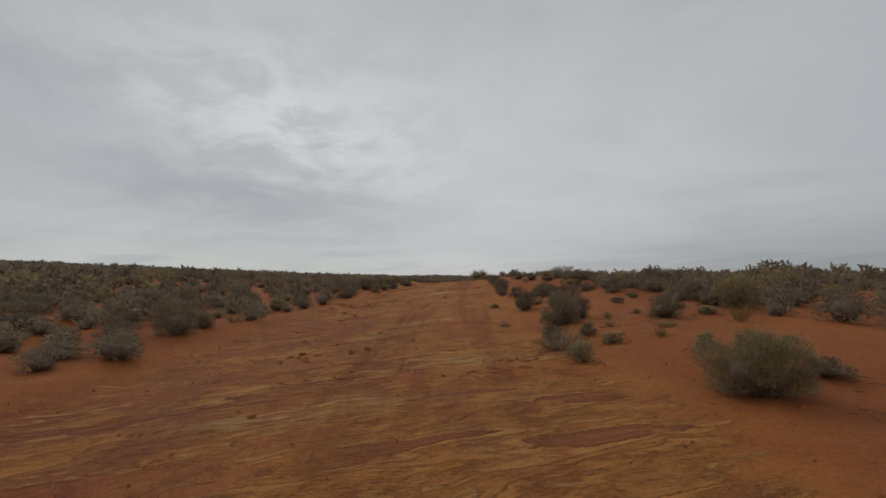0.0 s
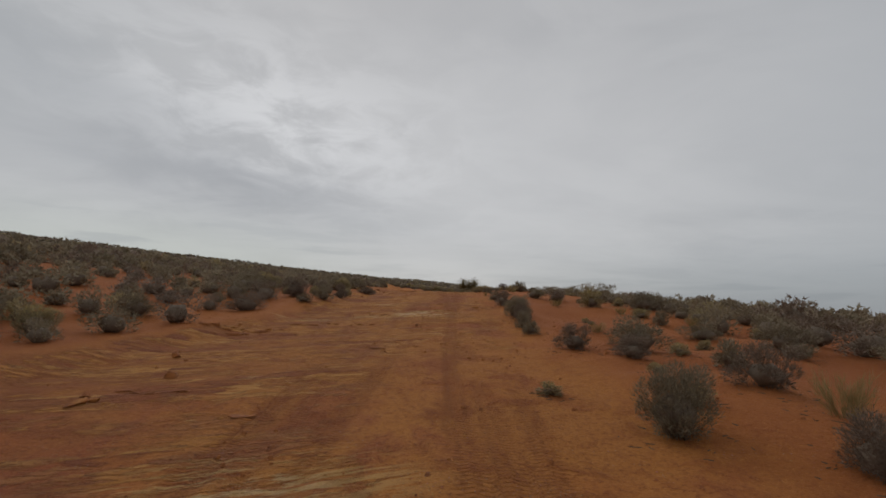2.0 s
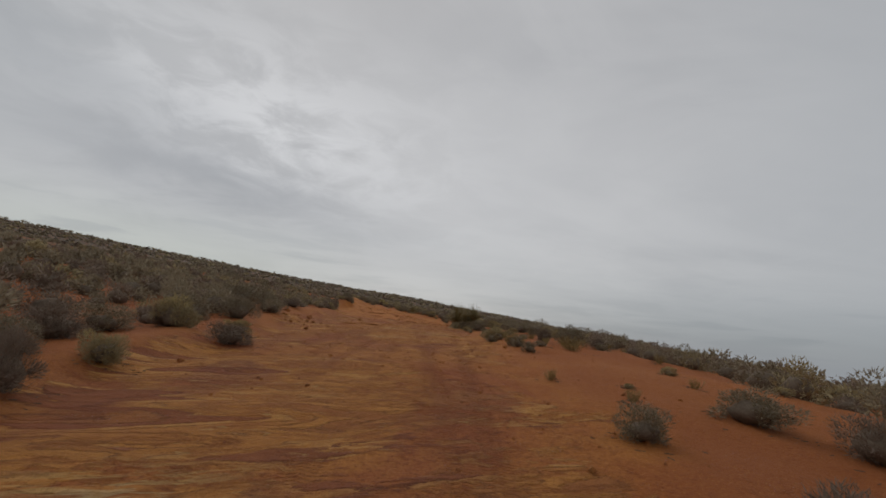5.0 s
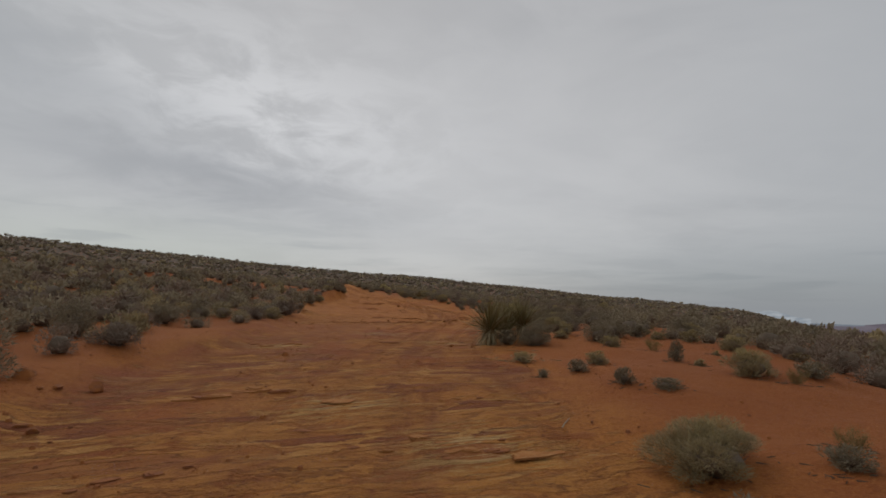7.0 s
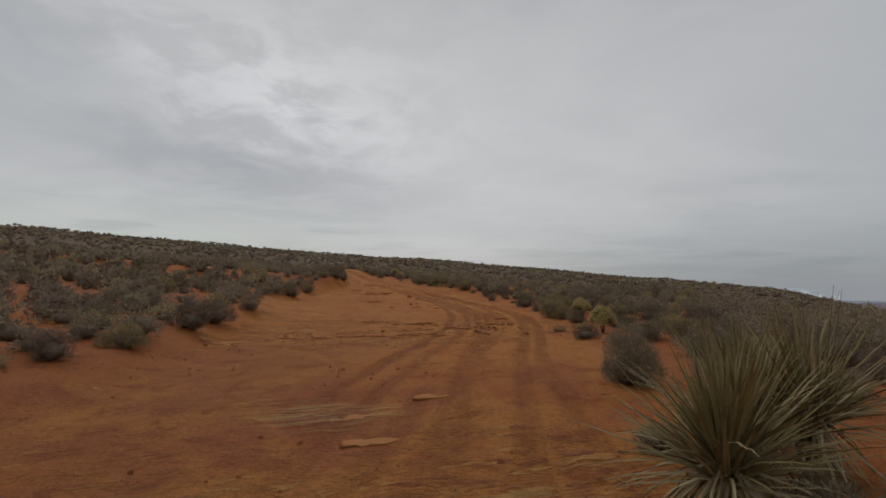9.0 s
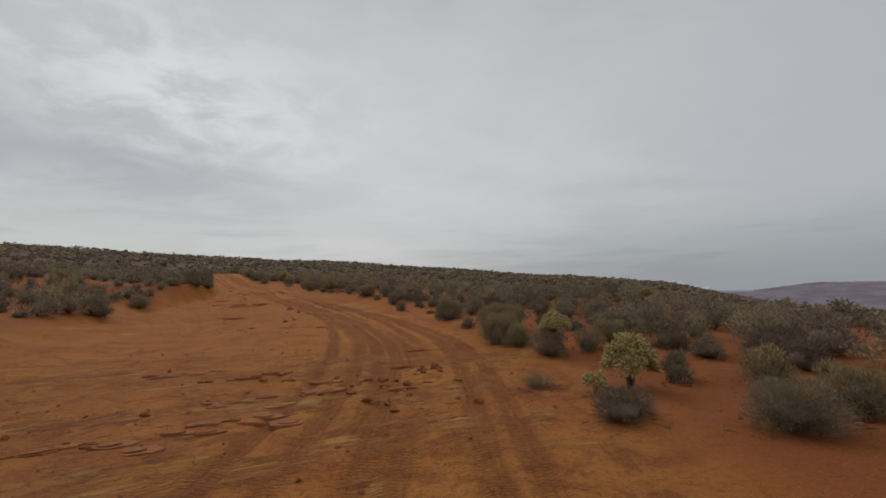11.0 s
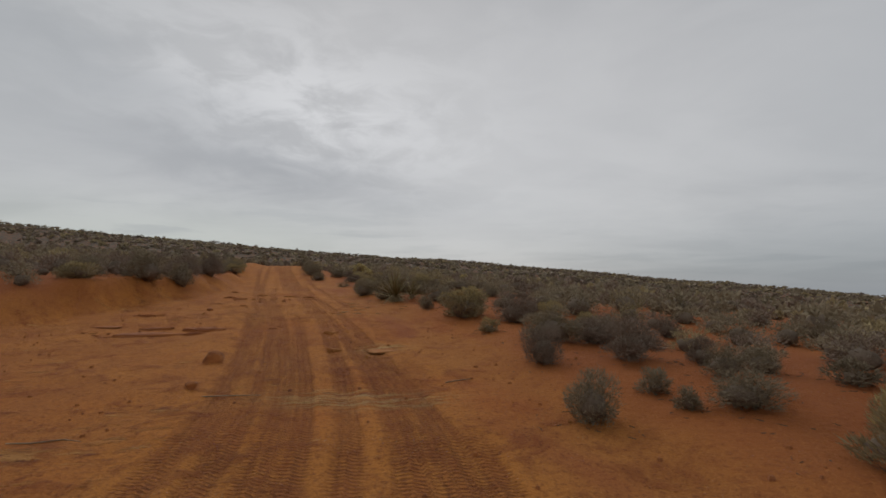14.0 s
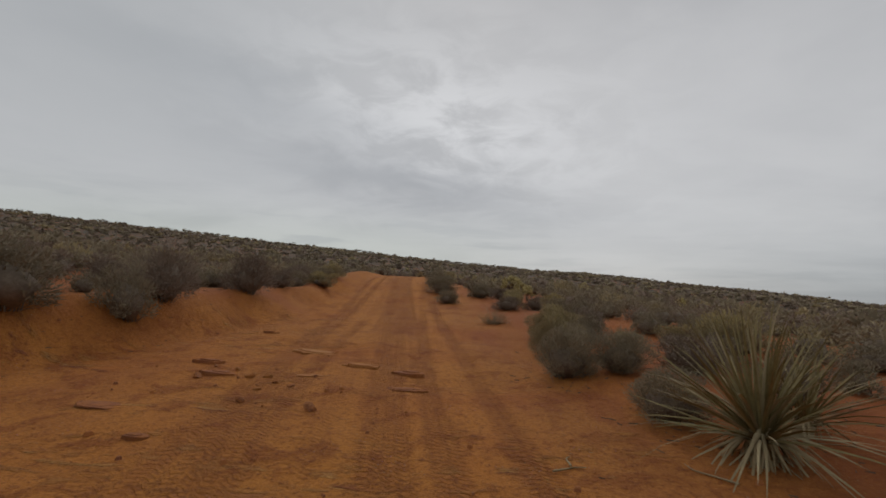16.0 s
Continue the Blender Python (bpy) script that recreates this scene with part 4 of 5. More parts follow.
cholla(-0.7, 140.0, 1.6, 1.3, 90, "pale cholla cactus among grey bushes", 7, 0.16)
cholla(4.6, 126.0, 0.9, 0.8, 40, "spreading pale cholla cactus among grey bushes", 8, 0.16)

rabbit(3.62, 5.95, 1.25, 0.98)
rabbit(2.33, 8.80, 0.58, 0.44)
grass(4.25, 9.94, 0.35, 0.16)
dead(2.36, 10.35, 1.35, 0.52)
sage(2.40, 11.25, 0.62, 0.42)
sage(3.20, 11.40, 0.45, 0.36)
sage(3.13, 13.64, 1.15, 0.98)
sage(3.80, 14.05, 0.62, 0.72)
grass(4.80, 11.05, 0.74, 0.17)
sage(-8.85, 11.28, 1.36, 0.45)
sage(9.65, 12.08, 1.07, 0.47)
sage(5.75, 13.05, 1.00, 0.68)
rabbit(10.66, 13.59, 0.76, 0.61)
rabbit(8.25, 13.99, 1.50, 1.15)
dead(1.67, 14.32, 0.40, 0.20)
sage(-9.78, 14.68, 0.98, 0.74)
sage(-8.16, 15.08, 1.34, 1.20)
sage(-13.27, 15.31, 1.53, 1.02)
sage(8.54, 16.45, 1.28, 0.73)
sage(3.92, 16.52, 0.68, 0.57)
rabbit(-8.13, 16.66, 0.88, 0.73)
sage(2.84, 17.69, 0.83, 0.83)
sage(-9.90, 17.73, 1.19, 0.89)
grass(-7.71, 18.05, 0.65, 0.24)
sage(9.52, 18.23, 1.50, 0.83)
sage(-11.46, 18.27, 1.23, 0.82)
sage(-15.45, 18.54, 1.46, 0.94)
sage(4.59, 18.81, 0.77, 0.61)
rabbit(1.90, 19.26, 0.43, 0.21)
sage(13.91, 19.32, 1.44, 0.90)
sage(5.29, 20.67, 0.57, 0.57)
sage(9.02, 20.94, 1.27, 0.64)
sage(4.00, 21.51, 0.65, 0.45)
sage(-8.23, 21.89, 0.79, 0.46)
sage(-11.49, 22.18, 1.47, 0.94)
sage(3.28, 22.73, 0.80, 0.56)
sage(7.77, 22.74, 0.96, 0.67)
sage(4.67, 22.91, 1.10, 0.77)
rabbit(-7.87, 23.15, 1.02, 0.73)
sage(-9.57, 23.35, 1.44, 1.18)
sage(6.96, 24.38, 0.96, 0.48)
sage(5.42, 24.51, 0.32, 0.43)
sage(2.95, 25.39, 0.50, 0.41)
sage(2.93, 26.28, 0.49, 0.59)
sage(10.10, 26.51, 0.92, 0.66)
sage(-7.99, 26.79, 1.12, 0.75)
sage(7.45, 27.60, 0.51, 0.51)
sage(3.18, 27.74, 0.65, 0.74)
rabbit(7.33, 28.73, 0.77, 0.38)
sage(3.30, 29.00, 1.01, 0.82)
sage(-8.62, 29.81, 0.91, 0.46)
sage(-7.26, 30.49, 0.43, 0.43)
sage(8.25, 30.56, 1.08, 0.78)
sage(10.33, 30.60, 0.72, 0.48)
grass(-6.40, 30.71, 0.45, 0.22)
rabbit(6.55, 31.32, 1.06, 0.79)
sage(9.05, 31.75, 1.43, 0.78)
sage(-4.53, 31.83, 0.73, 0.36)
rabbit(7.84, 31.94, 0.60, 0.40)
sage(14.81, 32.27, 1.70, 0.92)
sage(3.29, 32.27, 0.71, 0.66)
rabbit(12.15, 32.75, 0.73, 0.44)
sage(23.62, 33.11, 1.70, 1.15)
sage(-4.04, 33.17, 0.75, 0.66)
sage(7.77, 34.09, 0.88, 0.69)
sage(10.75, 34.14, 0.90, 0.64)
sage(6.12, 34.93, 0.94, 0.67)
rabbit(-5.67, 34.99, 0.70, 0.44)
sage(3.37, 35.05, 0.67, 0.47)
sage(9.97, 35.06, 0.78, 0.69)
sage(-3.70, 35.16, 0.65, 0.71)
sage(-7.68, 35.32, 1.40, 1.08)
sage(14.73, 35.88, 1.70, 0.84)
sage(5.44, 36.08, 1.02, 0.58)
rabbit(-6.43, 36.44, 0.72, 0.36)
sage(10.89, 36.46, 0.75, 0.66)
rabbit(-3.78, 37.06, 0.76, 0.60)
rabbit(-7.76, 37.74, 1.39, 0.93)
sage(-3.08, 40.16, 0.84, 0.56)
rabbit(-3.67, 42.38, 0.75, 0.43)
sage(17.46, 42.83, 1.39, 0.93)
sage(4.14, 43.44, 0.45, 0.34)
sage(4.77, 44.47, 0.41, 0.21)
grass(5.81, 44.52, 0.98, 0.42)
sage(4.08, 44.58, 0.50, 0.42)
grass(4.20, 44.84, 0.50, 0.36)
grass(4.08, 45.65, 0.55, 0.45)
sage(4.14, 45.45, 0.42, 0.30)
sage(4.95, 47.39, 0.36, 0.23)
sage(7.85, 47.55, 0.64, 0.43)
sage(5.52, 46.80, 0.66, 0.56)
sage(6.70, 47.20, 1.35, 0.85)
rabbit(3.97, 47.80, 1.12, 0.62)
sage(3.66, 46.75, 0.45, 0.26)
sage(-5.33, 48.06, 0.70, 0.60)
sage(4.64, 51.12, 0.35, 0.31)
sage(-6.54, 51.17, 1.70, 1.08)
sage(7.89, 51.25, 0.55, 0.32)
sage(3.68, 52.41, 0.22, 0.19)
sage(7.82, 52.41, 0.42, 0.26)
sage(4.41, 52.62, 0.40, 0.27)
rabbit(5.03, 53.29, 0.55, 0.33)
rabbit(7.00, 51.50, 0.85, 0.58)
sage(6.97, 53.85, 0.34, 0.51)
rabbit(3.69, 54.20, 0.54, 0.29)
sage(-6.70, 55.59, 1.04, 1.04)
rabbit(9.67, 55.95, 0.85, 0.53)
rabbit(6.58, 56.37, 0.63, 0.37)
rabbit(-6.04, 56.98, 0.74, 0.66)
rabbit(9.25, 57.25, 0.61, 0.42)
sage(4.78, 57.42, 0.89, 0.72)
sage(4.03, 57.71, 0.61, 0.53)
sage(6.80, 57.77, 0.94, 0.67)
sage(8.62, 59.20, 0.59, 0.43)
rabbit(6.21, 59.21, 0.57, 0.50)
sage(10.14, 59.24, 0.86, 0.72)
sage(3.83, 59.55, 0.47, 0.33)
sage(-6.71, 59.62, 1.06, 0.79)
rabbit(10.94, 60.26, 0.95, 0.63)
rabbit(-5.02, 61.84, 0.82, 0.46)
sage(-6.72, 62.13, 0.84, 0.63)
sage(4.65, 62.35, 1.11, 0.98)
sage(11.91, 62.46, 1.40, 0.70)
sage(-4.76, 62.95, 0.80, 0.57)
rabbit(-4.74, 64.90, 0.95, 0.61)
sage(-5.23, 68.57, 1.24, 0.80)
sage(-7.72, 68.65, 0.90, 0.63)
sage(6.04, 69.04, 0.76, 0.45)
sage(6.40, 69.88, 0.28, 0.23)
sage(8.06, 70.70, 0.53, 0.62)
sage(-9.09, 70.85, 0.83, 0.52)
sage(-5.65, 71.06, 1.37, 0.82)
dead(5.82, 71.20, 0.53, 0.35)
sage(-8.49, 72.34, 1.10, 0.88)
sage(22.31, 72.78, 1.70, 1.15)
sage(8.33, 72.90, 0.34, 0.38)
sage(8.08, 73.75, 0.66, 0.60)
sage(7.22, 73.86, 0.90, 0.66)
sage(-5.86, 74.95, 0.88, 0.75)
sage(9.60, 75.18, 1.22, 0.72)
sage(10.81, 75.20, 0.92, 0.69)
rabbit(6.78, 76.05, 1.05, 1.02)
rabbit(7.32, 77.40, 1.50, 1.25)
rabbit(7.05, 75.35, 0.70, 0.74)
sage(11.11, 78.72, 0.75, 0.90)
sage(6.99, 80.24, 0.59, 0.45)
rabbit(11.93, 80.55, 0.90, 0.85)
sage(8.31, 81.11, 0.85, 0.66)
rabbit(8.35, 82.00, 0.96, 0.64)
sage(13.29, 83.05, 1.02, 0.77)
sage(7.05, 83.61, 1.06, 0.92)
sage(11.37, 84.72, 1.00, 0.57)
sage(7.00, 84.91, 0.68, 0.68)
sage(14.90, 85.60, 1.30, 1.00)
rabbit(18.00, 86.20, 1.30, 1.00)
sage(10.08, 86.99, 0.73, 0.51)
sage(16.20, 87.00, 1.40, 1.10)
sage(6.91, 87.29, 0.46, 0.19)
sage(13.40, 87.80, 1.20, 0.90)
sage(-8.03, 88.31, 1.38, 1.04)
sage(17.80, 88.80, 1.40, 1.10)
rabbit(8.45, 88.81, 0.88, 0.56)
sage(12.04, 88.88, 0.58, 0.58)
sage(10.57, 89.19, 1.26, 0.58)
sage(15.40, 89.20, 1.40, 1.10)
sage(5.81, 89.93, 0.72, 0.68)
sage(6.96, 90.08, 0.32, 0.32)
sage(9.36, 90.72, 0.57, 0.39)
sage(6.85, 90.78, 0.44, 0.40)
sage(8.71, 91.58, 0.72, 0.48)
sage(8.24, 92.37, 0.63, 0.49)
sage(5.72, 92.71, 0.69, 0.74)
rabbit(-8.25, 93.50, 1.44, 0.81)
sage(7.88, 93.96, 0.65, 0.49)
sage(11.93, 94.67, 0.80, 0.69)
rabbit(4.97, 95.90, 0.52, 0.42)
sage(7.75, 95.67, 0.92, 0.59)
sage(9.12, 95.80, 0.78, 0.52)
rabbit(7.67, 97.29, 1.02, 0.46)
rabbit(4.40, 98.02, 1.60, 1.00)
sage(6.25, 98.45, 0.98, 0.66)
sage(5.65, 99.31, 0.68, 0.40)
rabbit(-8.55, 100.17, 1.40, 0.78)
sage(3.22, 99.85, 0.56, 0.48)
rabbit(3.95, 101.71, 0.55, 0.41)
dead(2.92, 101.77, 0.44, 0.44)
sage(-7.85, 102.70, 1.65, 1.20)
sage(-10.60, 103.20, 1.20, 0.90)
sage(1.30, 103.38, 0.88, 0.58)
sage(5.51, 103.64, 0.77, 0.51)
sage(-7.45, 104.45, 1.15, 1.15)
sage(2.70, 104.28, 0.80, 0.70)
sage(3.58, 104.91, 0.48, 0.48)
sage(0.18, 104.95, 0.95, 0.80)
sage(0.92, 105.20, 0.86, 0.66)
sage(-7.89, 105.57, 1.30, 1.30)
sage(4.37, 106.21, 1.05, 0.47)
sage(-10.40, 106.30, 1.20, 0.80)
rabbit(-0.08, 106.59, 1.00, 0.95)
sage(-9.30, 107.20, 1.00, 0.90)
rabbit(-0.25, 108.70, 1.40, 0.95)
sage(-10.60, 109.00, 1.10, 0.80)
sage(-8.64, 109.08, 1.29, 1.29)
sage(2.64, 109.83, 1.00, 0.62)
dead(-2.07, 110.90, 0.90, 0.45)
sage(-10.00, 112.40, 1.10, 0.80)
sage(-4.90, 115.80, 0.90, 0.60)
rabbit(-10.50, 115.90, 1.45, 0.75)
rabbit(-11.60, 118.60, 1.50, 0.80)
sage(-6.10, 118.70, 1.40, 1.00)
sage(-4.40, 118.90, 1.20, 0.65)
sage(-7.40, 121.80, 1.40, 0.90)


# ---- brush further out, thinning over bare sand ----
def scatter(seed, count, x0, x1, y0, y1):
    r = np.random.RandomState(seed)
    d, y = r.uniform(x0, x1, count), r.uniform(y0, y1, count)
    x = d + glide(y, LINE_Y, LINE_X)
    return x, y, d, r


def free_ground(x, y, d, r, margin):
    """True where brush may grow: off the track, clear of named plants, thinner on drifts of bare sand."""
    left, right = glide(y, LEFT_Y, LEFT_D), glide(y, RIGHT_Y, RIGHT_D)
    ok = (d < left - 0.9) | (d > np.where(y < 58, 8.0, right + 1.9))
    ok |= y > 131
    patch = ripple(x, y, 5.5, 41) + 0.5 * ripple(x, y, 2.0, 42)
    ok &= patch + r.uniform(-0.5, 0.5, len(x)) > np.where((d > 0) & (y < 62), -0.55, -0.95)
    for px, py, wide in STANDING:
        ok &= (x - px) ** 2 + (y - py) ** 2 > (0.5 * wide + margin) ** 2
    return ok


def spaced(x, y, gap):
    """Keeps points that stand apart from those kept before."""
    cells, keep = {}, []
    for k in range(len(x)):
        c = (int(x[k] // gap), int(y[k] // gap))
        if all(cells.get((c[0] + i, c[1] + j)) is None or (x[cells[(c[0] + i, c[1] + j)]] - x[k]) ** 2 + (y[cells[(c[0] + i, c[1] + j)]] - y[k]) ** 2 > gap * gap for i in (-1, 0, 1) for j in (-1, 0, 1)):
            cells[c] = k
            keep.append(k)
    return np.array(keep)


x, y, d, r = scatter(3, 6000, -15, 13, 2, 122)
ok = free_ground(x, y, d, r, 0.35)
x, y, d = x[ok], y[ok], d[ok]
keep = spaced(x, y, 0.98)
x, y, d = x[keep], y[keep], d[keep]
close = np.argsort(np.abs(d))[:95]
for k in close:
    wide = pick.uniform(0.65, 1.25)
    (rabbit if pick.random() < 0.2 else sage)(round(float(x[k]), 2), round(float(y[k]), 2), wide, wide * pick.uniform(0.55, 0.8))


# low tufts and seedlings on the open sand beside the track
ux, uy, ud, ur = scatter(12, 700, 2.4, 9.5, 3, 64)
ok = np.ones(len(ux), bool)
for px, py, wide in STANDING:
    ok &= (ux - px) ** 2 + (uy - py) ** 2 > (0.5 * wide + 0.3) ** 2
ux, uy = ux[ok], uy[ok]
keep = spaced(ux, uy, 1.15)[:75]
for k in keep:
    wide = pick.uniform(0.22, 0.6)
    (grass, rabbit, sage)[pick.choice((0, 0, 1, 1, 2))](round(float(ux[k]), 2), round(float(uy[k]), 2), wide, wide * pick.uniform(0.45, 0.75))


def brush_field(name, px, py, seed, lobes, leaves, leaf_len, leaf_wide, lo, hi, label, squat=1.0, fine=True):
    """One joined field of uncounted bushes, from a few lobed shapes turned and sized at random."""
    r = np.random.RandomState(seed)
    shapes = []
    for k in range(9):
        _, leaf, _, core = crown_of_bush(100 + 7 * k + seed, 3, leaves, leaf_len, leaf_wide, lobes, 0.5, 0.25 if k > 6 else 0.0, loose=0.4, heart=0.6, fine=fine)
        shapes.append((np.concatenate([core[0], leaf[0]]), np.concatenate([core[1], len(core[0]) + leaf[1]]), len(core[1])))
    which = r.choice(9, len(px), p=(0.16, 0.16, 0.15, 0.13, 0.11, 0.11, 0.06, 0.06, 0.06))
    for mat, chosen in ((SAGE, range(4)), (GREY_TWIG, range(4, 7)), (RABBIT, range(7, 9))):
        vs, fs, tones, hearts, start = [], [], [], [], 0
        for k in chosen:
            m = np.where(which == k)[0]
            if not len(m):
                continue
            turn, wide = r.uniform(0, 6.28, len(m)), lo + (hi - lo) * r.uniform(0, 1, len(m)) ** 1.4
            tall = squat * wide * r.uniform(0.6, 0.92, len(m))
            v, f, inner = shapes[k][0][None], shapes[k][1], shapes[k][2]
            c, s = np.cos(turn)[:, None], np.sin(turn)[:, None]
            z = land(px[m], py[m])
            out = np.stack([(v[..., 0] * c - v[..., 1] * s) * wide[:, None] + px[m][:, None], (v[..., 0] * s + v[..., 1] * c) * wide[:, None] + py[m][:, None], v[..., 2] * tall[:, None] + z[:, None] - 0.03], -1)
            vs.append(out.reshape(-1, 3))
            fs.append((f[None] + (start + np.arange(len(m)) * v.shape[1])[:, None, None]).reshape(-1, 3))
            hearts.append(np.tile(np.arange(len(f)) < inner, len(m)))
            tones.append(np.repeat(r.uniform(0, 1, len(m)), v.shape[1]))
            start += len(m) * v.shape[1]
        hearts = np.concatenate(hearts)
        me = fast_mesh(name, np.concatenate(vs), np.concatenate(fs), mat)
        me.materials.append(TWIG_AND_SHADE)
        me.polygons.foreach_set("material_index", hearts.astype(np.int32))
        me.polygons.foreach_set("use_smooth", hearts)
        me.attributes.new("tone", "FLOAT", "POINT").data.foreach_set("value", np.ascontiguousarray(np.concatenate(tones), np.float32))
        tagged(new(name, me), label if mat is SAGE else label.replace("grey sagebrush", "purplish-grey twiggy bushes" if mat is GREY_TWIG else "yellow-green rabbitbrush"), "brush", kind="stuff")


rest = np.setdiff1d(np.arange(len(x)), close)
x2, y2, d2, r2 = scatter(5, 13000, -42, 36, -2, 165)
ok = free_ground(x2, y2, d2, r2, 0.4) & ((d2 < -15) | (d2 > 13) | (y2 > 122))
x2, y2, d2 = x2[ok], y2[ok], d2[ok]
keep = spaced(x2, y2, 1.0)
x2, y2, d2 = x2[keep], y2[keep], d2[keep]
x2, y2, d2 = np.concatenate([x[rest], x2]), np.concatenate([y[rest], y2]), np.concatenate([d[rest], d2])
by = (d2 > -9.5) & (d2 < 10.5) & (y2 < 122)
brush_field("roadside_brush", x2[by], y2[by], 7, 15, 900, 0.082, 0.0125, 0.8, 1.5, "grey sagebrush crowding the slope close to the track")
x2, y2, d2 = x2[~by], y2[~by], d2[~by]
by = (np.abs(d2) < 16) & (y2 < 125)
brush_field("bank_brush", x2[by], y2[by], 8, 14, 360, 0.12, 0.03, 0.8, 1.5, "grey sagebrush standing thick above the track")
x2, y2, d2 = x2[~by], y2[~by], d2[~by]
by = ((d2 > -24) & (d2 < 20) & (y2 < 135))
brush_field("desert_brush", x2[by], y2[by], 1, 12, 240, 0.15, 0.045, 0.8, 1.6, "grey sagebrush covering the sandy slope beside the track")
brush_field("mid_brush", x2[~by], y2[~by], 3, 10, 84, 0.22, 0.085, 0.9, 1.7, "grey sagebrush spreading over the slope beyond")
STANDING.append((-1.0, 199.0, 9.0))
STANDING.append((12.0, 205.0, 5.0))
x3, y3, d3, r3 = scatter(6, 22000, -330, 260, 0, 460)
ok = free_ground(x3, y3, d3, r3, 0.4) & ((d3 < -42) | (d3 > 36) | (y3 > 165))
x3, y3 = x3[ok], y3[ok]
keep = spaced(x3, y3, 1.7)
x3, y3 = x3[keep], y3[keep]
by = (np.abs(aside(x3, y3)) < 95) & (y3 < 190)
brush_field("slope_brush", x3[by], y3[by], 4, 8, 56, 0.26, 0.1, 1.1, 2.1, "grey sagebrush dotted over the open hillside", 0.75)
brush_field("far_brush", x3[~by], y3[~by], 2, 5, 14, 0.36, 0.22, 1.5, 3.0, "grey sagebrush thinning towards the far skyline", 0.6, False)


# ---- sandstone ledges and loose stones ----
def slab_mesh(name, seed, mat):
    """A broken angular plate of bedded stone about 1 m long and 0.5 m wide: steep chipped rim, flat top with a second layer that covers part of it."""
    r = random.Random(seed)
    bm = bmesh.new()
    n = r.choice((7, 8, 9))
    turns = sorted(2 * math.pi * (j + r.uniform(-0.42, 0.42)) / n for j in range(n))
    rim = []
    for j, a in enumerate(turns):
        f = r.uniform(0.72, 1.15)
        p = Vector((0.48 * math.cos(a) * f, 0.25 * math.sin(a) * f))
        b = turns[(j + 1) % n] + (2 * math.pi if j == n - 1 else 0)
        g = r.uniform(0.72, 1.15) if r.random() < 0.3 else f
        q = Vector((0.48 * math.cos((a + b) / 2) * g * 0.93, 0.25 * math.sin((a + b) / 2) * g * 0.93))
        rim += [p, q + Vector((r.uniform(-0.02, 0.02), r.uniform(-0.02, 0.02)))]
    m, tilt = len(rim), r.uniform(-0.5, 0.5)

    def layer(shrink, shift, low, high):
        rows = []
        for grow, z in ((1.05, low), (1.0, low + 0.7 * (high - low)), (0.96, high)):
            rows.append([bm.verts.new((p.x * shrink * grow * r.uniform(0.98, 1.02) + shift[0], p.y * shrink * grow * r.uniform(0.97, 1.03) + shift[1], z + tilt * p.x * (z > 0) + r.uniform(-0.05, 0.05))) for p in rim])
        for lower, upper in zip(rows, rows[1:]):
            for j in range(m):
                bm.faces.new((lower[j], lower[(j + 1) % m], upper[(j + 1) % m], upper[j]))
        bm.faces.new(rows[-1])

    layer(1.0, (0, 0), -1.4, r.uniform(0.5, 0.75))
    layer(r.uniform(0.5, 0.8), (r.uniform(-0.14, 0.14), r.uniform(-0.05, 0.05)), 0.2, 1.0)
    bmesh.ops.triangulate(bm, faces=[f for f in bm.faces if len(f.verts) > 4])
    me = bpy.data.meshes.new(name)
    bm.to_mesh(me)
    me.materials.append(mat)
    return me


def stone_mesh(name, seed, mat):
    """A broken angular stone about 1 m across."""
    r = random.Random(seed)
    bm = bmesh.new()
    bmesh.ops.create_icosphere(bm, subdivisions=2, radius=0.5)
    cuts = [(Vector((r.uniform(-1, 1), r.uniform(-1, 1), r.uniform(-0.6, 1))).normalized(), r.uniform(0.22, 0.38)) for _ in range(8)]
    for v in bm.verts:
        for n, far in cuts:
            over = v.co.dot(n) - far
            if over > 0:
                v.co -= n * over
        v.co += Vector([r.uniform(-0.02, 0.02) for _ in range(3)])
        v.co.z *= 0.75
    me = bpy.data.meshes.new(name)
    bm.to_mesh(me)
    me.materials.append(mat)
    return me


SLABS = [slab_mesh("sandstone_slab", k, SLAB) for k in range(8)]
PALE_SLABS = [slab_mesh("pale_sandstone_slab", 20 + k, PALE_SLAB) for k in range(5)]
STONES = [stone_mesh("stone", 40 + k, ROCK) for k in range(8)]
PALE_STONES = [stone_mesh("pale_stone", 60 + k, PALE_SLAB) for k in range(3)]


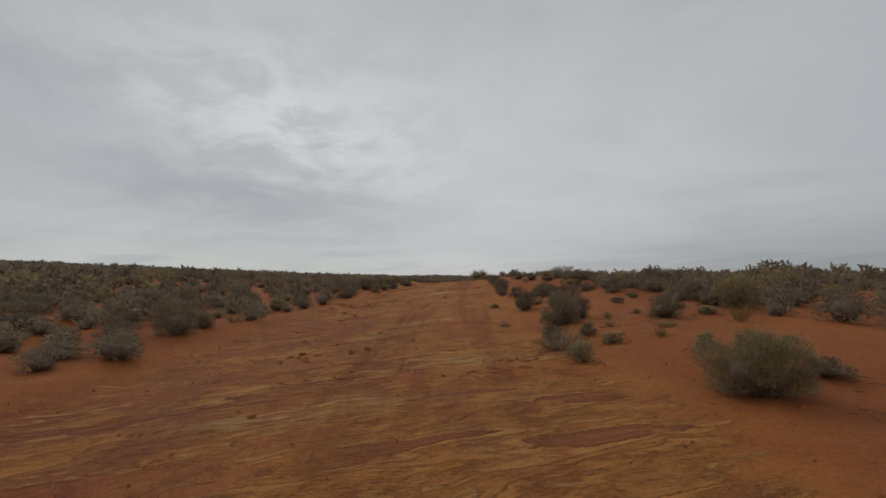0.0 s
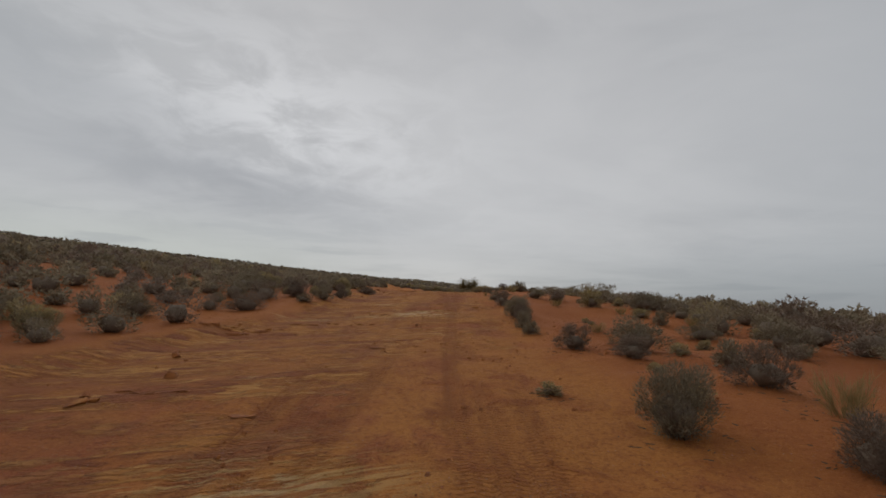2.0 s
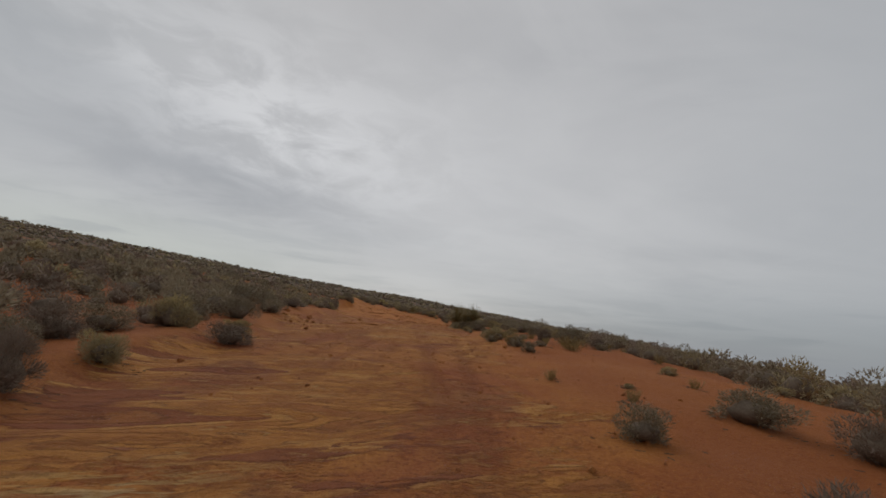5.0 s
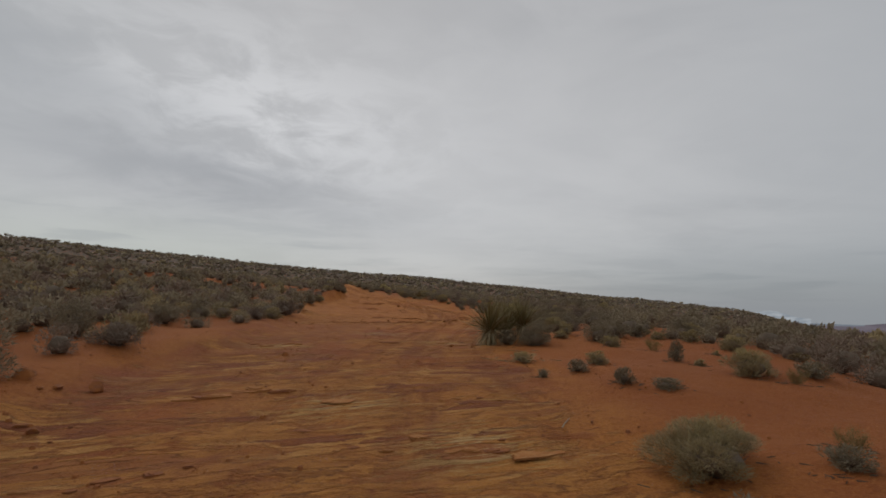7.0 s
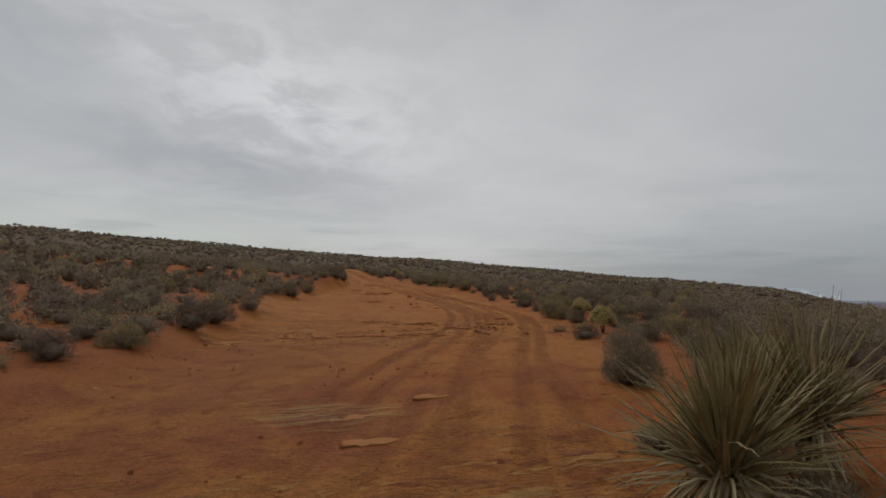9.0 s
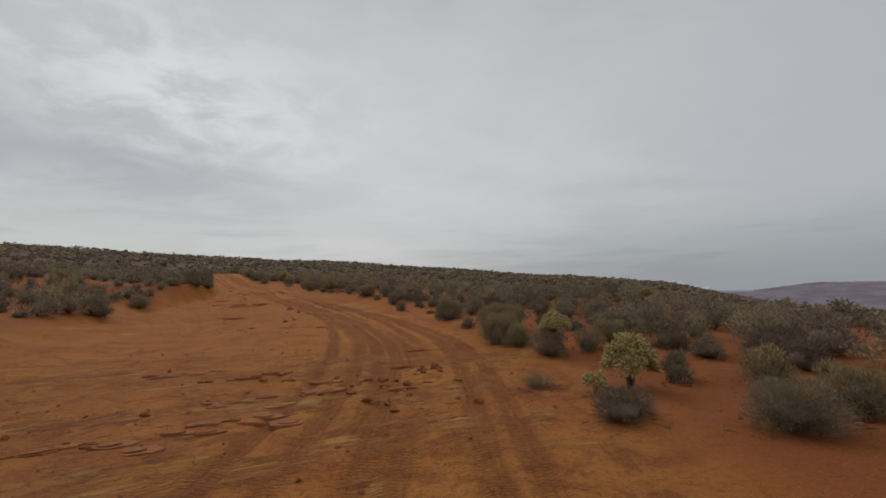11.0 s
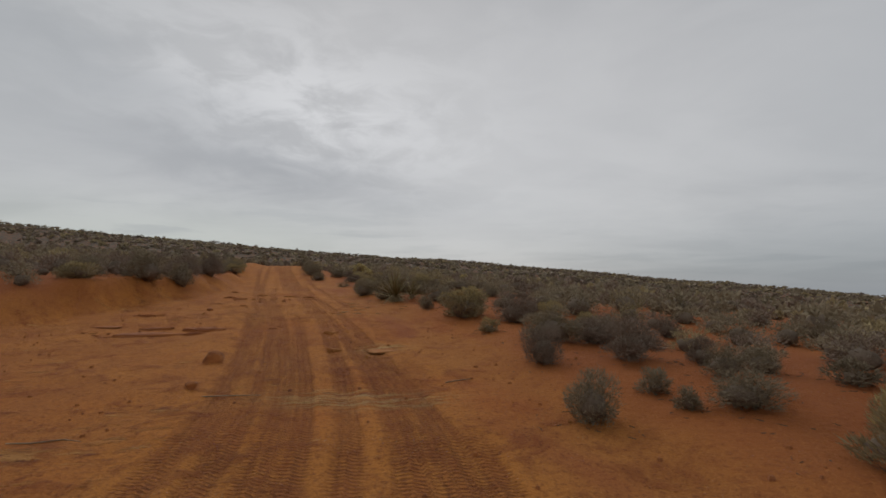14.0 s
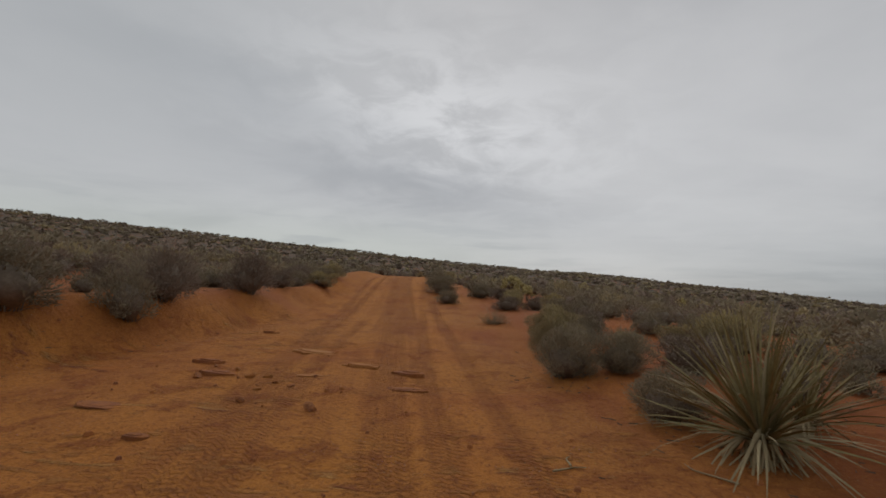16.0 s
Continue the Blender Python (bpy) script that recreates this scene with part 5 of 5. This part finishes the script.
def ledge(x, y, long, wide, thick, turn, pale=False, whole=False):
    """Bedrock showing in the track: one slab, or a line of small broken plates and chips along the rim of a bed, feet sunk in the sand."""
    a = radians(turn)
    pieces = 1 if whole or long < 0.9 else int(3 + 2.2 * long)
    for k in range(pieces):
        s, side = ((k + pick.uniform(0.1, 0.9)) / pieces - 0.5) * long, pick.gauss(0, 0.35) * wide
        if pieces == 1:
            s, side = 0.0, 0.0
        px, py = x + math.cos(a) * s - math.sin(a) * side, y + math.sin(a) * s + math.cos(a) * side
        length = long if pieces == 1 else pick.uniform(0.1, 0.2) + (0.25 if thick > 0.07 else 0.0) + 0.3 * pick.random() ** 3
        deep = (1.2 * wide if pieces == 1 else length * pick.uniform(0.35, 0.75)) * pick.uniform(0.8, 1.2)
        high = (0.22 * thick if pieces == 1 else min(0.4 * thick, 0.16 * length)) * pick.uniform(0.6, 1.2)
        light = pale if pieces == 1 else pick.random() < (0.7 if pale else 0.15)
        ob = new("flat_rock", pick.choice(PALE_SLABS if light else SLABS))
        ob.matrix_world = Matrix.LocRotScale((px, py, ground_z(px, py) - 0.25 * high), Euler((-min(0.07, 0.5 * high / deep) * pick.uniform(0.6, 1.1), pick.uniform(-0.03, 0.03), a + pick.gauss(0, 0.25 if pieces > 1 else 0.06))), (length, deep / 0.5, high))
        tagged(ob, "pale ochre sandstone slab lying in the sandy track" if light else "red-brown layered sandstone ledge half buried in sand", "rock", "sandstone ledges in the track")


def stone(x, y, size, pale=False, flat=1.0):
    ob = new("stone", pick.choice(PALE_STONES if pale else STONES))
    ob.matrix_world = Matrix.LocRotScale((x, y, ground_z(x, y) + 0.12 * size * flat), Euler((pick.uniform(-0.2, 0.2), pick.uniform(-0.2, 0.2), pick.uniform(0, 6.28))), (size, size * pick.uniform(0.6, 0.9), size * flat))
    return tagged(ob, "loose pale stone on the sandy track" if pale else "loose red-brown stone on the sandy track", "rock", "loose stones on the track")


ledge(0.92, 8.65, 1.3, 0.45, 0.06, 17)
ledge(0.32, 11.00, 1.5, 0.4, 0.05, 15, True)
ledge(-0.60, 9.85, 0.45, 0.2, 0.035, 8, True)
ledge(1.62, 9.59, 1.2, 0.3, 0.05, 24)
ledge(-2.38, 8.97, 1.6, 0.4, 0.05, 4)
ledge(-3.78, 11.68, 1.9, 0.5, 0.06, 3)
ledge(-1.88, 14.81, 0.9, 0.3, 0.05, 8, True)
ledge(-4.57, 16.69, 1.7, 0.5, 0.07, 2)
ledge(-3.57, 19.50, 1.5, 0.4, 0.06, 5)
ledge(-5.15, 25.88, 2.2, 0.5, 0.09, -6)
ledge(-4.55, 26.22, 1.0, 0.3, 0.06, -4, True)
ledge(-1.53, 29.70, 1.1, 0.35, 0.03, -12, True)
ledge(-2.54, 27.47, 2.4, 0.55, 0.07, 0)
ledge(0.17, 30.09, 1.6, 0.3, 0.035, 14, True)
ledge(0.38, 30.89, 1.7, 0.28, 0.035, 13, True)
ledge(0.58, 31.69, 1.5, 0.25, 0.03, 12, True)
ledge(-0.91, 32.72, 1.0, 0.3, 0.03, 6, True)
ledge(-1.47, 47.99, 1.6, 0.4, 0.07, 10)
ledge(1.03, 48.82, 1.2, 0.3, 0.04, 14, True)
ledge(2.23, 50.70, 1.3, 0.3, 0.04, 16, True)
ledge(2.62, 57.80, 0.85, 0.28, 0.06, 26, True)
ledge(2.22, 57.25, 0.6, 0.24, 0.05, 24, True)
ledge(2.16, 58.20, 0.55, 0.25, 0.04, 20, True)
ledge(0.60, 60.75, 0.8, 0.22, 0.04, 10, True)
ledge(0.57, 57.95, 0.7, 0.24, 0.04, 12)
ledge(0.37, 57.00, 0.5, 0.2, 0.04, 8, True)
ledge(-0.59, 57.9, 0.7, 0.25, 0.04, 4)
ledge(-2.40, 57.3, 1.4, 0.4, 0.07, 6, True)
ledge(2.10, 48.75, 0.9, 0.2, 0.04, 20, True)
ledge(2.60, 48.50, 0.85, 0.22, 0.05, 22, True)
ledge(0.25, 50.70, 0.6, 0.3, 0.04, 8, True)
ledge(-1.40, 51.20, 1.5, 0.5, 0.09, 5, True)
ledge(1.54, 61.68, 0.75, 0.22, 0.07, 14, True)
ledge(0.92, 59.79, 0.8, 0.25, 0.04, 10, True)
ledge(-0.14, 70.14, 2.4, 0.45, 0.09, 1)
ledge(-2.04, 69.73, 1.8, 0.45, 0.08, -2)
ledge(1.36, 70.65, 1.2, 0.4, 0.08, 3)
ledge(-0.56, 74.23, 1.5, 0.4, 0.09, 2)
ledge(1.05, 71.88, 1.0, 0.35, 0.09, 4)
ledge(-2.85, 90.0, 1.5, 0.45, 0.07, 2)
ledge(-4.25, 89.1, 1.5, 0.45, 0.06, 0)
ledge(-5.07, 97.0, 0.89, 0.35, 0.08, -4)
ledge(-4.27, 95.88, 1.5, 0.45, 0.07, -4)
ledge(-3.10, 103.81, 0.8, 0.3, 0.07, 16, True)
ledge(-1.70, 103.61, 0.55, 0.22, 0.07, 14)
ledge(-4.40, 101.71, 0.7, 0.25, 0.06, 10)
ledge(2.80, 94.30, 0.8, 0.55, 0.05, 10, True)
ledge(1.72, 94.45, 0.5, 0.2, 0.35, 10, True)
ledge(2.35, 72.93, 0.78, 0.33, 0.15, 6, False, True)
ledge(1.32, 73.90, 0.75, 0.31, 0.14, 4, False, True)
ledge(0.77, 73.52, 0.69, 0.29, 0.19, 2, False, True)
ledge(4.18, 73.24, 0.30, 0.13, 0.29, 30, False, True)
ledge(4.48, 73.35, 0.26, 0.11, 0.29, -20, False, True)
ledge(4.10, 72.05, 0.25, 0.10, 0.15, 10, True, True)
ledge(3.62, 71.69, 0.51, 0.21, 0.16, 10, False, True)
ledge(3.10, 72.78, 0.30, 0.12, 0.18, 20, False, True)
ledge(4.51, 75.84, 0.65, 0.27, 0.20, 8, False, True)
ledge(4.92, 75.82, 0.49, 0.21, 0.17, 0, True, True)
ledge(3.87, 73.99, 0.78, 0.33, 0.20, 4, False, True)
ledge(2.44, 74.71, 0.50, 0.21, 0.17, 3, False, True)
ledge(2.32, 71.94, 0.89, 0.37, 0.22, 8, False, True)
ledge(1.74, 71.36, 0.62, 0.26, 0.16, 8, True, True)
ledge(0.67, 84.20, 1.10, 0.46, 0.21, 2, False, True)
ledge(-0.90, 84.76, 0.33, 0.14, 0.22, 0, False, True)
ledge(-2.52, 89.29, 1.25, 0.53, 0.26, 2, False, True)
ledge(1.82, 83.69, 0.56, 0.24, 0.29, 6, False, True)
ledge(-2.29, 96.87, 1.27, 0.53, 0.26, 0, False, True)
ledge(-3.47, 96.24, 1.95, 0.82, 0.25, 2, False, True)
ledge(0.64, 85.62, 0.37, 0.15, 0.14, 3, False, True)
ledge(1.10, 96.35, 0.57, 0.24, 0.30, -8, True, True)
ledge(-2.39, 96.36, 0.74, 0.31, 0.30, 8, False, True)
ledge(-0.67, 97.17, 0.28, 0.12, 0.15, 4, False, True)
ledge(-4.36, 103.35, 0.68, 0.29, 0.24, 0, False, True)
ledge(-5.21, 98.96, 1.13, 0.48, 0.16, 0, False, True)
ledge(-3.71, 97.05, 1.02, 0.43, 0.16, -4, False, True)
ledge(-2.40, 97.08, 0.76, 0.32, 0.18, -8, False, True)
ledge(-2.79, 104.54, 0.68, 0.29, 0.27, 6, True, True)
ledge(-1.98, 104.45, 0.61, 0.26, 0.30, 2, False, True)
ledge(-5.01, 103.86, 0.60, 0.25, 0.30, -6, False, True)
ledge(-3.28, 101.16, 0.30, 0.13, 0.16, -3, False, True)
ledge(-6.24, 106.98, 0.50, 0.21, 0.26, 0, False, True)
ledge(-4.12, 105.42, 1.20, 0.50, 0.16, 2, True, True)
stone(-4.03, 18.93, 0.26, True, 0.55)
stone(-3.97, 19.09, 0.22, True, 0.55)
stone(-4.07, 18.78, 0.2, False, 0.55)
stone(-3.73, 18.94, 0.15, True, 0.55)
stone(-4.18, 19.26, 0.16, False, 0.55)
stone(-0.23, 93.15, 0.46)
stone(-0.32, 93.40, 0.2, True)
stone(0.38, 91.27, 0.3, False, 0.7)
stone(1.00, 73.52, 0.3)
stone(0.53, 87.77, 0.26, False, 0.6)
stone(4.24, 73.41, 0.22)
stone(4.54, 73.72, 0.26)
stone(4.50, 72.90, 0.2)
stone(3.84, 73.92, 0.24, True)
stone(4.36, 70.86, 0.1)
stone(2.48, 93.76, 0.16, True)
stone(-0.88, 12.83, 0.16)
stone(-4.57, 22.36, 0.22)
stone(-3.75, 20.55, 0.24)
stone(-0.05, 27.02, 0.2)
stone(-4.48, 51.2, 0.36)
stone(-3.54, 51.4, 0.34)
stone(-4.0, 51.2, 0.24, False, 0.7)
stone(0.15, 87.0, 0.34, False, 0.6)
stone(-5.27, 50.59, 0.34)
stone(-2.67, 46.12, 0.22)
stone(-1.72, 55.42, 0.2)
stone(-4.00, 100.21, 0.3)

rubble = random.Random(29)
for cx, cy, wide, deep, count in ((3.3, 71.8, 1.1, 1.7, 46), (1.2, 73.2, 1.6, 0.9, 26), (-1.4, 70.3, 1.8, 0.9, 22), (-4.6, 26.4, 1.4, 0.8, 18), (-4.2, 48.6, 1.6, 1.6, 30), (-3.0, 12.0, 1.8, 2.0, 24), (-3.6, 103.4, 1.3, 1.2, 16)):
    for k in range(count):
        px, py, size = rubble.gauss(cx, wide * 0.55), rubble.gauss(cy, deep * 0.55), 0.06 + 0.2 * rubble.random() ** 2.2
        stone(round(px, 2), round(py, 2), size, rubble.random() < 0.2, rubble.uniform(0.45, 0.9))

luck = np.random.RandomState(17)
lx, ly = luck.uniform(-8, 2.4, 2600), luck.uniform(1, 108, 2600)
lx = lx + glide(ly, LINE_Y, LINE_X)
rocky = bedrock(lx, ly)
spots = [k for k in range(2600) if rocky[k] > 0.42 and luck.rand() < rocky[k] ** 1.5][:20]
for k in spots:
    long = float(luck.uniform(0.14, 0.5))
    ledge(round(float(lx[k]), 2), round(float(ly[k]), 2), long, long * float(luck.uniform(0.25, 0.6)), float(luck.uniform(0.015, 0.04)), float(luck.normal(8, 7)), luck.rand() < 0.25)
sx, sy = luck.uniform(-9, 3.5, 900), luck.uniform(2, 106, 900)
sx = sx + glide(sy, LINE_Y, LINE_X)
keep_off = (aside(sx, sy) > -1.0) & (aside(sx, sy) < 1.4) & (bedrock(sx, sy) < 0.4)
for k in np.where(~keep_off)[0][:90]:
    stone(round(float(sx[k]), 2), round(float(sy[k]), 2), float(0.05 + 0.16 * luck.rand() ** 2.5), luck.rand() < 0.3)


def pebbles():
    """Uncounted chips and pebbles strewn along the track."""
    r = np.random.RandomState(23)
    py = r.uniform(0, 104, 15000)
    pd = r.uniform(-8, 4.5, 15000)
    px = pd + glide(py, LINE_Y, LINE_X)
    ok = (ripple(px, py, 1.6, 51) + r.uniform(-0.7, 0.7, 15000)) > 0.25
    px, py = px[ok], py[ok]
    n = len(px)
    size = (0.008 + 0.034 * r.rand(n) ** 3)[:, None]
    z = ground_height(px, py)[:, None]
    c, turn = np.stack([px, py], -1), r.uniform(0, 6.28, n)
    ring = [c + np.stack([np.cos(turn + a), np.sin(turn + a)], -1) * size * r.uniform(0.6, 1.2, (n, 1)) for a in (0, 1.57, 3.14, 4.71)]
    low = [np.concatenate([q, z - 0.004], 1) for q in ring]
    top = [np.concatenate([c + (q - c) * 0.6, z + size * 0.8], 1) for q in ring]
    verts = np.stack(low + top, 1).reshape(-1, 3)
    cell = np.array([(4, 5, 6, 7), (0, 1, 5, 4), (1, 2, 6, 5), (2, 3, 7, 6), (3, 0, 4, 7)])
    quads = (np.arange(n)[:, None, None] * 8 + cell[None]).reshape(-1, 4)
    tagged(new("pebbles", fast_mesh("pebbles", verts, quads, ROCK)), "small red and pale stone chips strewn over the track", "pebbles", kind="stuff")


pebbles()


def litter():
    """Uncounted bits of dead twig under the bushes."""
    r = np.random.RandomState(31)
    near = [s for s in STANDING if s[2] < 2.2]
    c = np.repeat(np.array([(s[0], s[1]) for s in near]), 16, 0)
    reach = np.repeat(np.array([s[2] for s in near]), 16)
    n, a = len(c), r.uniform(0, 6.28, len(c))
    p = c + np.stack([np.cos(a), np.sin(a)], -1) * (reach * r.uniform(0.3, 0.85, n))[:, None]
    turn, long = r.uniform(0, 6.28, n), r.uniform(0.015, 0.06, n)
    way = np.stack([np.cos(turn), np.sin(turn)], -1) * long[:, None]
    side = np.stack([-np.sin(turn), np.cos(turn)], -1) * 0.003
    z = ground_height(p[:, 0], p[:, 1])[:, None]
    verts = np.stack([np.concatenate([q, z + h], 1) for q, h in ((p - way - side, 0.0), (p - way + side, 0.0), (p - way, 0.007), (p + way - side, 0.0), (p + way + side, 0.0), (p + way, 0.01))], 1).reshape(-1, 3)
    cell = np.array([(0, 3, 5, 2), (1, 2, 5, 4)])
    quads = (np.arange(n)[:, None, None] * 6 + cell[None]).reshape(-1, 4)
    tagged(new("twig_litter", fast_mesh("twig_litter", verts, quads, WOOD)), "dark dead twigs littering the sand under bushes", "litter", kind="stuff")


litter()


# ---- fallen leaves and twigs ----
def stick(x, y, long, turn, mat, name, label):
    bends = [(0, 0), (0.35, pick.uniform(-0.05, 0.05)), (0.7, pick.uniform(-0.08, 0.08)), (1, pick.uniform(-0.12, 0.12))]
    verts, faces = [], []
    for s, off in bends:
        wide = 0.011 * (1 - 0.6 * s)
        for a in (0.5, 2.6, 4.7):
            verts.append(((s - 0.5) * long, off * long + math.cos(a) * wide, math.sin(a) * wide))
    for k in range(3):
        for j in range(3):
            faces.append((k * 3 + j, k * 3 + (j + 1) % 3, k * 3 + 3 + (j + 1) % 3, k * 3 + 3 + j))
    ob = new(name, mesh_from(name, verts, faces, [mat], True))
    ob.matrix_world = pose(x, y, ground_z(x, y) + 0.012, 0, 0, turn)
    return tagged(ob, label, "twig", "fallen leaves and twigs")


for k in range(16):
    stick(pick.uniform(0.3, 2.4), pick.uniform(99.2, 102.4), pick.uniform(0.25, 0.5), pick.uniform(0, 180), DEAD_BLADE, "fallen_leaf", "dry fallen yucca leaf lying on sand")
for k in range(12):
    stick(pick.uniform(3.0, 4.5), pick.uniform(54.2, 56.6), pick.uniform(0.2, 0.5), pick.uniform(0, 180), DEAD_BLADE, "fallen_leaf", "dry fallen yucca leaf lying on sand")
for tx, ty, long, turn in ((0.0, 89.2, 0.7, 15), (4.3, 92.0, 0.6, 40), (3.2, 25.2, 0.8, 20), (4.7, 45.7, 0.7, -30), (3.2, 49.4, 0.6, 60), (3.9, 12.1, 0.5, 10), (2.4, 12.9, 0.6, 25), (1.1, 91.0, 0.8, 8)):
    stick(tx, ty, long, turn, BLEACHED, "dry_twig", "thin bleached twig lying on the sand")
